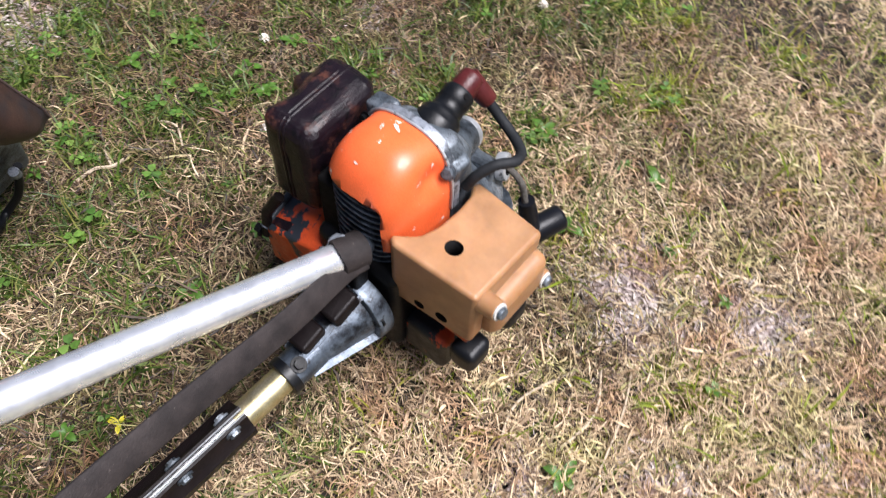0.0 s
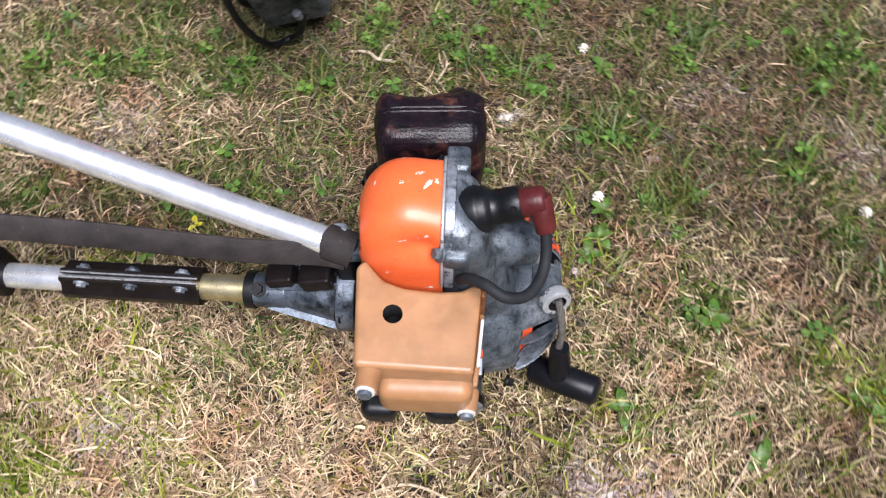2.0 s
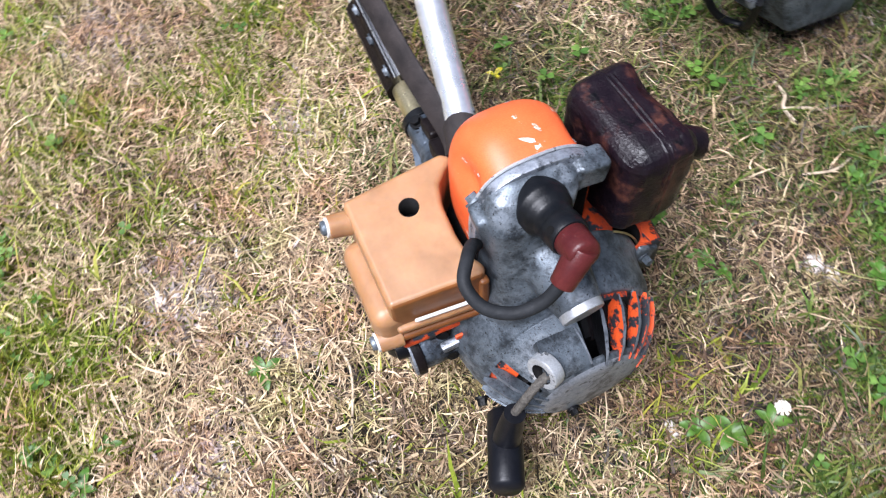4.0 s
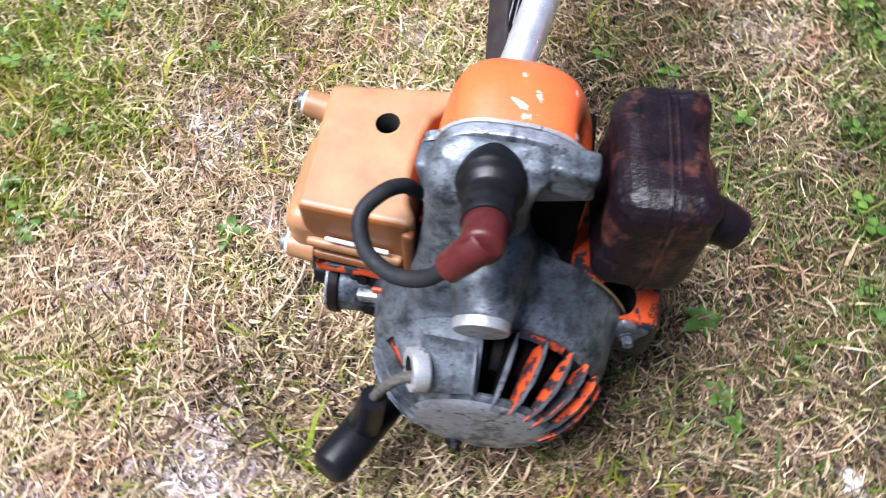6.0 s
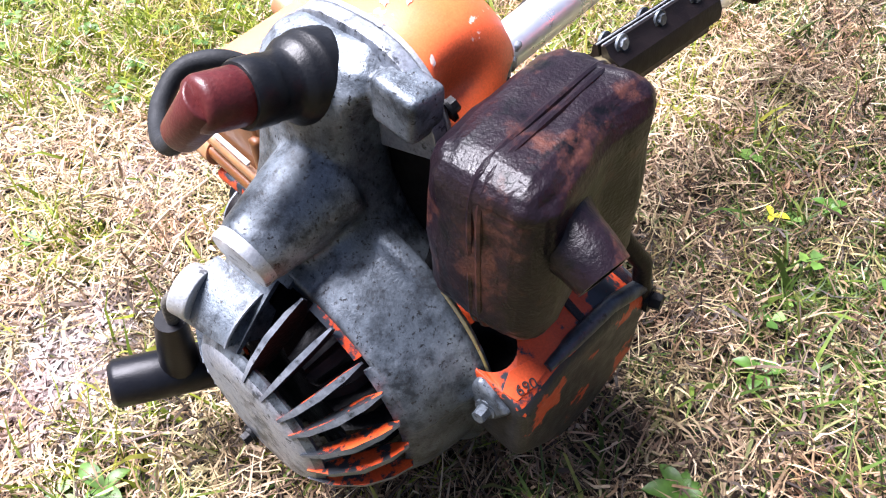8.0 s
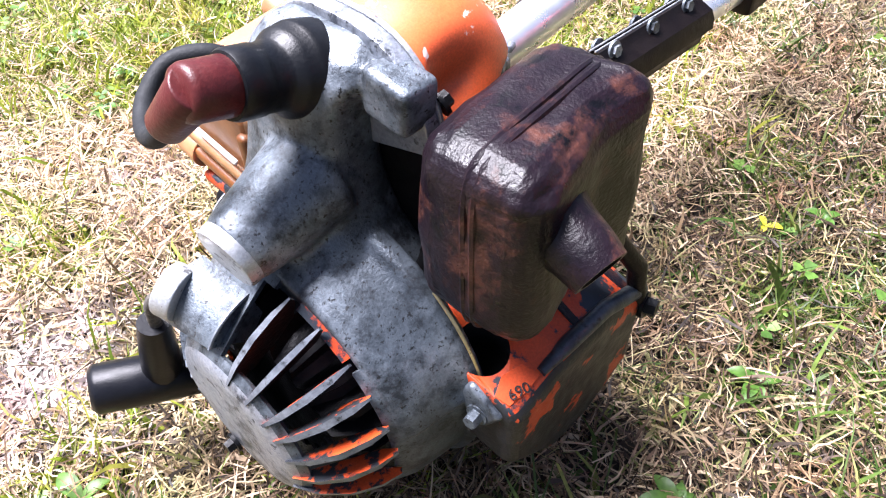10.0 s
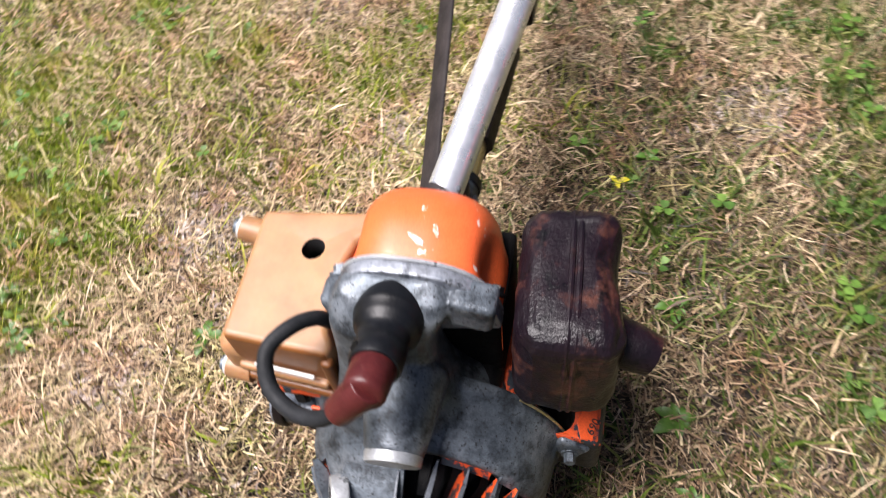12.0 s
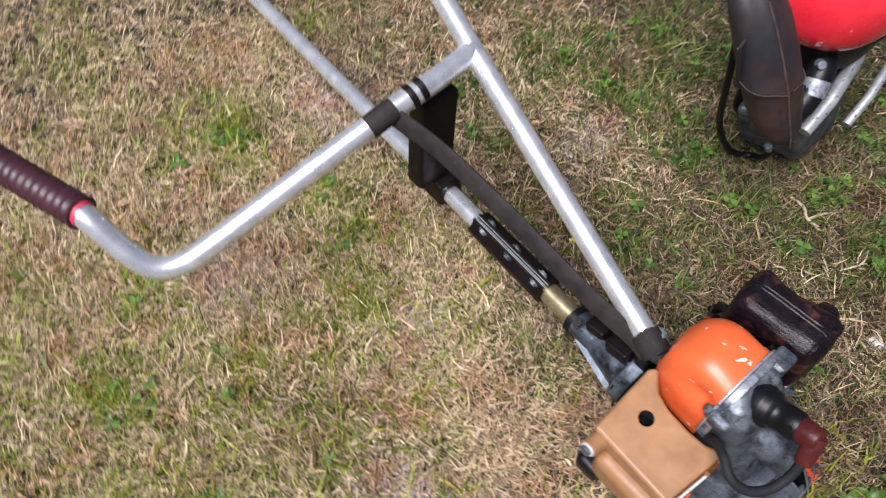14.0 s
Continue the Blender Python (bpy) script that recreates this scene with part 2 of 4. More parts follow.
WEED = blades("weed_leaf", [(0.0, (0.045, 0.11, 0.014)), (0.6, (0.10, 0.21, 0.028)), (1.0, (0.19, 0.32, 0.055))], 0.45, 0.3)
# a darker copy of STRAW, shade in its colour, for the dimmer side
STRAW_BROWN = blades("shaded_brown_straw", [(0.0, (0.012, 0.007, 0.004)), (0.3, (0.052, 0.030, 0.016)), (0.6, (0.150, 0.096, 0.052)), (0.85, (0.31, 0.225, 0.132)), (1.0, (0.10, 0.115, 0.03))], 0.6, 0.1)
STRAW_PALE = blades("bleached_lit_straw", [(0.0, (0.10, 0.062, 0.038)), (0.35, (0.41, 0.290, 0.176)), (0.7, (0.62, 0.475, 0.310)), (0.92, (0.70, 0.565, 0.390)), (1.0, (0.40, 0.36, 0.14))], 0.6, 0.12)
GREEN = blades("green_grass", [(0.0, (0.095, 0.15, 0.013)), (0.4, (0.20, 0.265, 0.023)), (0.75, (0.335, 0.385, 0.042)), (1.0, (0.50, 0.485, 0.115))], 0.5, 0.4)
DEEP_GREEN = blades("deep_green_grass", [(0.0, (0.033, 0.066, 0.010)), (0.4, (0.070, 0.125, 0.019)), (0.75, (0.135, 0.19, 0.03)), (1.0, (0.27, 0.26, 0.08))], 0.5, 0.3)
CLOVER = blades("clover_leaf", [(0.0, (0.05, 0.12, 0.018)), (0.6, (0.10, 0.195, 0.032)), (1.0, (0.17, 0.28, 0.055))], 0.5, 0.3)
PALE = blades("bleached_litter", [(0.0, (0.20, 0.155, 0.145)), (0.5, (0.42, 0.345, 0.330)), (1.0, (0.62, 0.545, 0.53))], 0.7, 0.15)
YELLOW = blades("yellow_leaf", [(0.0, (0.62, 0.50, 0.03)), (0.5, (0.75, 0.62, 0.05)), (1.0, (0.80, 0.72, 0.12))], 0.5, 0.3)
PETAL = surface("white_clover_petal", [(0.62, 0.55, 0.46), (0.78, 0.73, 0.66)], 120, (0.6, 0.7))
STONE = surface("pale_stone", [(0.5, 0.44, 0.40), (0.68, 0.63, 0.58)], 60, (0.7, 0.9), 0.0, 0.4)


# ---- shape helpers ----
def V(*a):
    return Vector(a)


def mesh_of(name, bm, material, sharp=40):
    bmesh.ops.recalc_face_normals(bm, faces=bm.faces)
    me = bpy.data.meshes.new(name)
    bm.to_mesh(me)
    bm.free()
    me.polygons.foreach_set("use_smooth", [True] * len(me.polygons))
    me.set_sharp_from_angle(angle=radians(sharp))
    me.materials.append(material)
    return me


def part(name, bm, material, parent, label="", sharp=40):
    ob = new(name, mesh_of(name, bm, material, sharp))
    ob.parent = parent
    if parent is not None and parent.type == "EMPTY":
        ob.matrix_parent_inverse = parent.matrix_basis.inverted()
    if sharp == 40:
        even(ob)
    return tagged(ob, label)


def even(ob):
    """Keeps flat faces flat next to rounded edges."""
    w = ob.modifiers.new("even", "WEIGHTED_NORMAL")
    w.keep_sharp = True


def thing(name, label, category, at=(0, 0, 0), group="", kind=""):
    e = new(name)
    e.location = at
    e.empty_display_size = 0.05
    return tagged(e, label, category, group, kind)


def loft(rings, bm=None, caps=(True, True), closed=True):
    bm = bm or bmesh.new()
    vs = [[bm.verts.new(p) for p in r] for r in rings]
    for a, b in zip(vs, vs[1:]):
        k = len(a)
        for i in range(k if closed else k - 1):
            j = (i + 1) % k
            bm.faces.new((a[i], a[j], b[j], b[i]))
    if caps[0]:
        bm.faces.new(vs[0][::-1])
    if caps[1]:
        bm.faces.new(vs[-1])
    return bm


def frame_of(d):
    d = d.normalized()
    a = V(0, 0, 1) if abs(d.z) < 0.9 else V(1, 0, 0)
    u = d.cross(a).normalized()
    return u, d.cross(u).normalized()


def cyl(p0, p1, r0, r1=None, seg=24, bm=None, edge=0.0):
    """A tapered cylinder from p0 to p1, its rims rounded by edge."""
    p0, p1 = Vector(p0), Vector(p1)
    r1 = r0 if r1 is None else r1
    d = (p1 - p0).normalized()
    u, v = frame_of(d)
    prof = [(p0, r0), (p1, r1)]
    if edge:
        prof = [(p0, r0 - edge), (p0 + d * edge * 0.3, r0 - edge * 0.3), (p0 + d * edge, r0), (p1 - d * edge, r1), (p1 - d * edge * 0.3, r1 - edge * 0.3), (p1, r1 - edge)]
    rings = [[p + u * r * math.cos(2 * math.pi * k / seg) + v * r * math.sin(2 * math.pi * k / seg) for k in range(seg)] for p, r in prof]
    return loft(rings, bm)


def curve_points(pts, per=8):
    """Catmull-Rom through the points."""
    p = [Vector(q) for q in pts]
    p = [2 * p[0] - p[1]] + p + [2 * p[-1] - p[-2]]
    out = []
    for i in range(1, len(p) - 2):
        for k in range(per):
            t = k / per
            a, b, c, d = p[i - 1 : i + 3]
            out.append(0.5 * (2 * b + (c - a) * t + (2 * a - 5 * b + 4 * c - d) * t * t + (3 * b - a - 3 * c + d) * t ** 3))
    return out + [p[-2]]


def sweep(pts, r, seg=16, bm=None, radii=None):
    pts = [Vector(q) for q in pts]
    u = None
    rings = []
    for i, p in enumerate(pts):
        d = (pts[min(i + 1, len(pts) - 1)] - pts[max(i - 1, 0)]).normalized()
        u = frame_of(d)[0] if u is None else (u - d * u.dot(d)).normalized()
        v = d.cross(u)
        q = radii[i] if radii else r
        rings.append([p + u * q * math.cos(2 * math.pi * k / seg) + v * q * math.sin(2 * math.pi * k / seg) for k in range(seg)])
    return loft(rings, bm)


def rbox(c, s, bevel=0.004, seg=3, turn=None, bm=None, taper=1.0):
    """A box at c of size s with rounded edges; taper scales its top."""
    b = bmesh.new()
    bmesh.ops.create_cube(b, size=1.0)
    for v in b.verts:
        k = taper if v.co.z > 0 else 1.0
        v.co = V(v.co.x * s[0] * k, v.co.y * s[1] * k, v.co.z * s[2])
    if bevel:
        bmesh.ops.bevel(b, geom=b.edges[:], offset=bevel, segments=seg, profile=0.5, affect="EDGES")
    m = Matrix.Translation(Vector(c)) @ (turn.to_4x4() if turn else Matrix.Identity(4))
    b.transform(m)
    if bm is None:
        return b
    tmp = bpy.data.meshes.new("tmp")
    b.to_mesh(tmp)
    b.free()
    bm.from_mesh(tmp)
    bpy.data.meshes.remove(tmp)
    return bm


def prism(poly, axis_to, bevel=0.003, seg=2):
    """A polygon (list of points) pulled along a vector, edges rounded."""
    b = bmesh.new()
    loft([[Vector(p) for p in poly], [Vector(p) + Vector(axis_to) for p in poly]], b)
    bmesh.ops.recalc_face_normals(b, faces=b.faces)
    if bevel:
        bmesh.ops.bevel(b, geom=b.edges[:], offset=bevel, segments=seg, profile=0.5, affect="EDGES")
    return b


def cut(ob, *cutters):
    """Takes the cutters' shapes out of a mesh object."""
    for b in cutters:
        c = new("cutter", mesh_of("cutter", b, VOID))
        md = ob.modifiers.new("cut", "BOOLEAN")
        md.object, md.operation, md.solver = c, "DIFFERENCE", "EXACT"
        # cut faces take the near-black too, so holes hold their shade as colour
        md.material_mode = "TRANSFER"
        bpy.context.view_layer.update()
        me = bpy.data.meshes.new_from_object(ob.evaluated_get(bpy.context.evaluated_depsgraph_get()))
        ob.modifiers.clear()
        ob.data = me
        bpy.data.objects.remove(c)
    even(ob)
    return ob


def revolve(profile, cy, cz, a0=0.0, a1=360.0, n=96, skip=None):
    """Turns (x, r) pairs about the axis y=cy, z=cz. skip(x, angle): faces to leave open."""
    bm = bmesh.new()
    full = a1 - a0 >= 359.9
    angs = [a0 + (a1 - a0) * k / n for k in range(n if full else n + 1)]
    rows = []
    for x, r in profile:
        rows.append([bm.verts.new((x, cy + r * math.cos(radians(a)), cz + r * math.sin(radians(a)))) for a in angs])
    for i in range(len(profile) - 1):
        xm = (profile[i][0] + profile[i + 1][0]) / 2
        for k in range(n):
            am = a0 + (a1 - a0) * (k + 0.5) / n
            if skip and skip(xm, am):
                continue
            j = (k + 1) % len(angs)
            bm.faces.new((rows[i][k], rows[i][j], rows[i + 1][j], rows[i + 1][k]))
    bmesh.ops.remove_doubles(bm, verts=bm.verts, dist=1e-5)
    return bm


def thicken(bm, t):
    bmesh.ops.recalc_face_normals(bm, faces=bm.faces)
    bmesh.ops.solidify(bm, geom=bm.faces[:], thickness=t)
    return bm


def bolt(parent, p, d, r=0.005, h=0.005, material=None, name="bolt", label=""):
    d = Vector(d).normalized()
    b = cyl(p, Vector(p) + d * h, r, r * 0.92, 6)
    cyl(Vector(p) - d * 0.001, Vector(p) + d * 0.0012, r * 1.45, None, 18, b)
    return part(name, b, material or CAST_DARK, parent, label)


# ---- ground ----
bm = bmesh.new()
edges = [-60, -20, -6] + [-2 + 0.04 * k for k in range(101)] + [6, 20, 60]
rows = [[bm.verts.new((x, y, 0.004 * noise.noise((x * 9, y * 9, 0)) + 0.002 * noise.noise((x * 31, y * 31, 4)) - 0.004)) for x in edges] for y in edges]
for a, b in zip(rows, rows[1:]):
    for i in range(len(edges) - 1):
        bm.faces.new((a[i], a[i + 1], b[i + 1], b[i]))
ground = new("ground", mesh_of("ground", bm, SOIL, 180))
ground.data.materials.append(FAR_LAWN)
for poly in ground.data.polygons:
    if not (-1.7 < poly.center.x < 1.15 and -0.85 < poly.center.y < 1.1):
        poly.material_index = 1
tagged(ground, "dry brown lawn soil under mown straw-coloured grass", "ground", kind="structure")

# ---- the brushcutter with the orange engine ----
CY, CZ = 0.033, 0.122
cutter = thing("brushcutter", "old brushcutter with an orange and grey engine lying on dry lawn", "brushcutter", (0.02, 0.02, 0.0))

# crankcase in the middle
bm = rbox((0.020, 0.028, 0.130), (0.110, 0.110, 0.140), 0.012)
crankcase = part("crankcase", bm, CAST_DARK, cutter, "oily dark engine block casting")
bm = rbox((0.024, -0.052, 0.088), (0.092, 0.060, 0.060), 0.010)
rbox((0.004, -0.072, 0.098), (0.030, 0.040, 0.026), 0.006, 3, None, bm)
part("base_casting", bm, FLECKED, cutter, "oily dark engine base casting")

# starter cover with slots
def open_slot(x, a):
    a = (a + 180) % 360 - 180
    return (0.1225 if 46 < a < 88 else 0.130) < x < 0.165 and (-26 < a < 92 or a > 147 or a < -152)


prof = [(0.070, 0.090), (0.0705, 0.100), (0.078, 0.100), (0.082, 0.0950), (0.098, 0.0925), (0.112, 0.0900), (0.121, 0.086), (0.127, 0.0822), (0.135, 0.077), (0.143, 0.0712), (0.152, 0.064), (0.158, 0.0592), (0.163, 0.055), (0.167, 0.051), (0.1695, 0.046), (0.1705, 0.040), (0.171, 0.0)]
bm = revolve(prof, CY, CZ, 0, 360, 120, open_slot)
starter = part("starter_cover", thicken(bm, 0.003), CAST, cutter, "grimy cast aluminium recoil starter cover", 35)
bm = revolve([(0.114, 0.0865), (0.1215, 0.0826), (0.1265, 0.0790)], CY, CZ, 50, 76, 18)
starter.data.materials.append(CAST_WORN)
for poly in starter.data.polygons:
    if poly.center.x > 0.166 and poly.normal.x > 0.7:
        poly.material_index = 1
part("inner_rim", thicken(bm, 0.002), ORANGE_WORN, starter, "orange painted rim inside the slots")
bm = revolve([(0.110, 0.0885), (0.121, 0.0815), (0.134, 0.0715), (0.140, 0.0650)], CY, CZ, 147, 208, 40)
part("inner_cone", thicken(bm, 0.002), ORANGE_SLOT, starter, "orange painted inner cowl behind the slots")
wheel = [(0.078, 0.070), (0.085, 0.070), (0.128, 0.064), (0.142, 0.050)]
bm = loft([[V(x, CY + (r - 0.010 * (k // 3 % 2)) * math.cos(2 * math.pi * k / 108), CZ + (r - 0.010 * (k // 3 % 2)) * math.sin(2 * math.pi * k / 108)) for k in range(108)] for x, r in wheel])
# the wheel's near-black colour carries the shade behind the slots
part("flywheel", bm, CAST_DARK, starter, "fan wheel, near-black for the shade behind the slots")
for a0, a1 in [(80, 78), (63, 64), (46, 49), (33, 36), (15, 22), (-5, 10), (-24, -4), (157, 155), (171, 169), (185, 183), (199, 197)]:
    def at_ang(x, r, a):
        return V(x, CY + r * math.cos(radians(a)), CZ + r * math.sin(radians(a)))

    deep = 0.45 if a0 > 150 or a0 < 50 else 1.0
    quad = []
    for f, up, down in ((0.0, 0.0005, 0.004), (0.2, 0.0045, 0.012), (0.5, 0.0065, 0.015), (0.8, 0.0062, 0.012), (1.0, 0.0045, -0.001)):
        a = a0 + (a1 - a0) * f
        x = 0.1695 - 0.0445 * f
        ro = 0.0475 + 0.0375 * f + 0.003 * math.sin(math.pi * f)
        quad.append((at_ang(x + up * 0.62, ro + up * 0.78, a), at_ang(x - down * deep * 0.62, ro - down * deep * 0.78, a)))
    side = (quad[2][0] - quad[2][1]).cross(quad[4][0] - quad[0][0]).normalized()
    if side.z < 0:
        side = -side
    # the flank under the bare edge is painted
    foot, lip = (0.0012, 0.0018) if a0 > 50 else (0.0006, 0.0025)
    spread = [0.25, 0.8, 1.0, 0.8, 0.12]
    b = loft([[o + side * lip * (0.25 + 0.75 * k), i + (o - i) * 0.15 + side * foot * k, i - side * 0.0014, o - side * 0.0018 * (0.25 + 0.75 * k)] for (o, i), k in zip(quad, spread)])
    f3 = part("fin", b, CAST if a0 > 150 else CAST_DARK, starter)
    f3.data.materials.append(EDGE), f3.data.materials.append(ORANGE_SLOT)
    # near-black lower flanks and pale edges put shade and lit rims into colour
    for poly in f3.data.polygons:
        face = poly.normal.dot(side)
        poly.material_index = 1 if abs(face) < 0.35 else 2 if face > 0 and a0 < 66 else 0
# rope guide block with its bright ring
rings = []
for f in (0.0, 0.08, 0.5, 0.92, 1.0):
    hi, lo = V(0.137, -0.0105, 0.2030).lerp(V(0.1355, 0.0245, 0.1975), f), V(0.1700, -0.0150, 0.1760).lerp(V(0.1660, 0.0265, 0.1825), f)
    out = V(0.64, 0, 0.77) * (0.0085 - 0.0045 * f)
    rings.append([hi - V(0.006, 0, 0.028), hi] + [hi.lerp(lo, k / 8) + out * math.sin(math.pi * k / 8) ** 0.8 for k in range(1, 8)] + [lo, lo - V(0.020, 0, 0.014)])
bm = loft(rings)
bmesh.ops.bevel(bm, geom=[e for e in bm.edges if len(e.link_faces) == 2 and e.calc_face_angle() > 0.9], offset=0.0014, segments=2, profile=0.5, affect="EDGES")
part("rope_guide", bm, CAST, starter, "cast lug that guides the starter cord")
part("lug_edge", sweep(curve_points([p + V(0.0002, 0.0008, 0.0004) for p in rings[-1][1:10]], 2), 0.0010, 6), EDGE, starter, "pale edge of the lug")
bm = cyl((0.156, -0.006, 0.189), (0.160, -0.017, 0.192), 0.0155, 0.0155, 28, edge=0.002)
ring = part("guide_ring", bm, BRIGHT, starter, "pale metal cord eyelet")
cut(ring, cyl((0.158, -0.010, 0.190), (0.164, -0.03, 0.196), 0.0095, None, 20))
# near-black disc stands in for the shade down the eyelet's bore
part("guide_bore", cyl((0.1572, -0.0093, 0.1899), (0.1580, -0.0115, 0.1905), 0.0096, None, 20), VOID, ring, "near-black disc, the shade of the eyelet's bore as colour")
bolt(starter, (0.1720, 0.018, 0.083), (1, 0, 0), 0.0045, 0.006)
bolt(starter, (0.120, -0.052, 0.062), (1, -0.3, -0.2), 0.005, 0.008)
# lug and bolts on the rim
for ang in (258,):
    p = V(0.076, CY + 0.106 * math.cos(radians(ang)), CZ + 0.106 * math.sin(radians(ang)))
    part("rim_lug", cyl(p - V(0.006, 0, 0), p + V(0.009, 0, 0), 0.011, 0.010, 20, edge=0.002), CAST, starter)
    bolt(starter, p + V(0.009, 0, 0), (1, 0, 0), 0.0055, 0.006, CAST)

# shroud rising from the starter to the head
rings = []
for z, x0, x1, y0, y1 in [(0.150, 0.03, 0.100, -0.030, 0.080), (0.180, 0.035, 0.116, -0.034, 0.088), (0.195, 0.04, 0.1205, -0.032, 0.080), (0.205, 0.042, 0.1185, -0.030, 0.070), (0.215, 0.043, 0.1130, -0.0275, 0.060), (0.226, 0.044, 0.1060, -0.0255, 0.0535), (0.240, 0.045, 0.0990, -0.0235, 0.049), (0.258, 0.046, 0.0940, -0.022, 0.046), (0.275, 0.047, 0.0900, -0.022, 0.046), (0.290, 0.047, 0.088, -0.022, 0.048), (0.302, 0.047, 0.081, -0.020, 0.055), (0.311, 0.047, 0.074, -0.014, 0.053), (0.318, 0.047, 0.062, 0.000, 0.044)]:
    cx, cy, hx, hy = (x0 + x1) / 2, (y0 + y1) / 2, (x1 - x0) / 2, (y1 - y0) / 2
    ring = []
    for k in range(40):
        a = 2 * math.pi * k / 40
        c, s = math.cos(a), math.sin(a)
        e = 0.62
        ring.append(V(cx + hx * math.copysign(abs(c) ** e, c), cy + hy * math.copysign(abs(s) ** e, s), z))
    rings.append(ring)
bm = loft(rings)
cyl((0.080, 0.0245, 0.243), (0.1375, 0.027, 0.232), 0.029, 0.0198, 40, bm, 0.004)
rim = [(0.0695, 0.062), (0.0695, 0.1008), (0.0790, 0.1008), (0.0845, 0.0958), (0.098, 0.0934), (0.112, 0.0909), (0.1205, 0.0868), (0.1235, 0.0845), (0.116, 0.062)]
loft([[V(x, CY + r * math.cos(radians(a)), CZ + r * math.sin(radians(a))) for x, r in rim] for a in range(10, 171, 4)], bm)
# bolt ears that run out of the flange
for c, size, lean in (((0.0590, 0.0680, 0.2990), (0.022, 0.028, 0.026), -8), ((0.0590, -0.0165, 0.2860), (0.022, 0.022, 0.026), 10)):
    rbox(c, size, 0.003, 2, Matrix.Rotation(radians(lean), 3, "X"), bm)
shroud = part("shroud", bm, CAST, cutter, "weathered cast aluminium cooling shroud", 179)
md = shroud.modifiers.new("blend", "REMESH")
md.mode, md.voxel_size, md.use_smooth_shade = "VOXEL", 0.0017, True
md = shroud.modifiers.new("ease", "SMOOTH")
md.factor, md.iterations = 0.6, 7
# flange plate against the cover


def dome(j, k, grow=0.0):
    """Point j of 48 of the cover's arched section, drawn in by k; grow widens it."""
    a = math.pi * j / 48
    c, w = math.cos(a), math.sin(a)
    e = 0.72
    return 0.0240 + ((0.0585 if c > 0 else 0.0480) + grow) * math.copysign(abs(c) ** e, c) * (0.35 + 0.65 * k), 0.250 + (0.071 + grow) * (abs(w) ** e) * (0.25 + 0.75 * k)


arch = [dome(j, 1.0, 0.003) for j in range(0, 49, 2)]
arch = [(arch[2][0], 0.272)] + arch[2:] + [(arch[-1][0], 0.240)]
part("head_flange", prism([(0.046, y, z) for y, z in arch], (0.0028, 0, 0), 0.0008, 1), BRIGHT, shroud, "pale scraped flange edge")
part("head_plate", prism([(0.0486, y, z - 0.001) for y, z in arch], (0.0095, 0, 0), 0.002, 2), CAST_WORN, shroud)
bolt(shroud, (0.0450, 0.0790, 0.2920), (-1, 0.2, 0.4), 0.0045, 0.005, CAST_DARK)
bolt(shroud, (0.0455, -0.0205, 0.2930), (-1, -0.3, 0.5), 0.0056, 0.006, CAST)
# added near-black block: the shade between neck and muffler, given a body
part("gap_shade_block", rbox((0.0140, 0.0580, 0.2200), (0.0720, 0.050, 0.095), 0.005), VOID, crankcase, "near-black block added for the shaded gap beside the muffler")
# round boss with a bright plug
bm = cyl((0.1345, 0.0268, 0.2326), (0.1425, 0.0272, 0.2310), 0.0188, 0.0184, 32, edge=0.0015)
part("boss_plug", bm, BRIGHT, shroud, "bright round metal plug")

# orange cylinder cover
rings = []
for i in range(23):
    f = i / 22
    x = 0.048 - 0.080 * f
    k = max(0.0, 1 - max(0.0, (f - 0.25) / 0.75) ** 2.6) ** 0.5
    ring = []
    for j in range(49):
        a = math.pi * j / 48
        c, s = math.cos(a), math.sin(a)
        y, z = dome(j, k)
        z += 0.006 * math.sin(math.pi * f) * s
        # pressed pockets beside the two bolts
        dent = math.exp(-((a - 0.52) / 0.24) ** 2) * 0.012 + math.exp(-((a - 2.60) / 0.24) ** 2) * 0.010
        dent *= min(1.0, f / 0.12) * math.exp(-((f - 0.22) / 0.26) ** 2)
        n = V(0, c, s)
        ring.append(V(x, y, z) - n * dent)
    ring = [V(x, ring[0].y, 0.222 + 0.03 * f)] + ring + [V(x, ring[-1].y, 0.222 + 0.01 * f)]
    rings.append(ring)
bm = loft(rings, None, (False, True), False)
bm.normal_update()
skin = BVHTree.FromBMesh(bm)
cover = part("cylinder_cover", thicken(bm, 0.0018), ORANGE, cutter, "glossy chipped orange cylinder cover", 60)

cut(cover, rbox((-0.041, 0.050, 0.2465), (0.088, 0.11, 0.080), 0.010, 4, Matrix.Rotation(radians(-3), 3, "X")))
for c, du, long, wide in (((0.034, 0.030, 0.325), V(0.5, 0.8, 0), 0.0070, 0.0019), ((0.026, 0.040, 0.324), V(1, 0.5, 0), 0.0045, 0.0016), ((0.034, -0.006, 0.305), V(0.2, 1, 0), 0.0026, 0.0014), ((0.012, -0.010, 0.300), V(1, 0.4, 0), 0.0040, 0.0010), ((-0.014, 0.036, 0.315), V(0.3, 1, 0), 0.0022, 0.0012), ((0.040, 0.060, 0.305), V(0.2, 1, -0.4), 0.0030, 0.0016)):
    p, n = skin.find_nearest(Vector(c))[:2]
    if n.z < 0:
        n = -n
    u = (du - n * du.dot(n)).normalized()
    b = bmesh.new()
    rim = []
    for k in range(14):
        a = 2 * math.pi * k / 14
        r = 1 + 0.7 * noise.noise(V(4 * math.cos(a), 4 * math.sin(a), 70 * c[0]))
        rim.append(b.verts.new(skin.find_nearest(p + u * long * r * math.cos(a) + n.cross(u) * wide * r * math.sin(a))[0] + n * 0.0005))
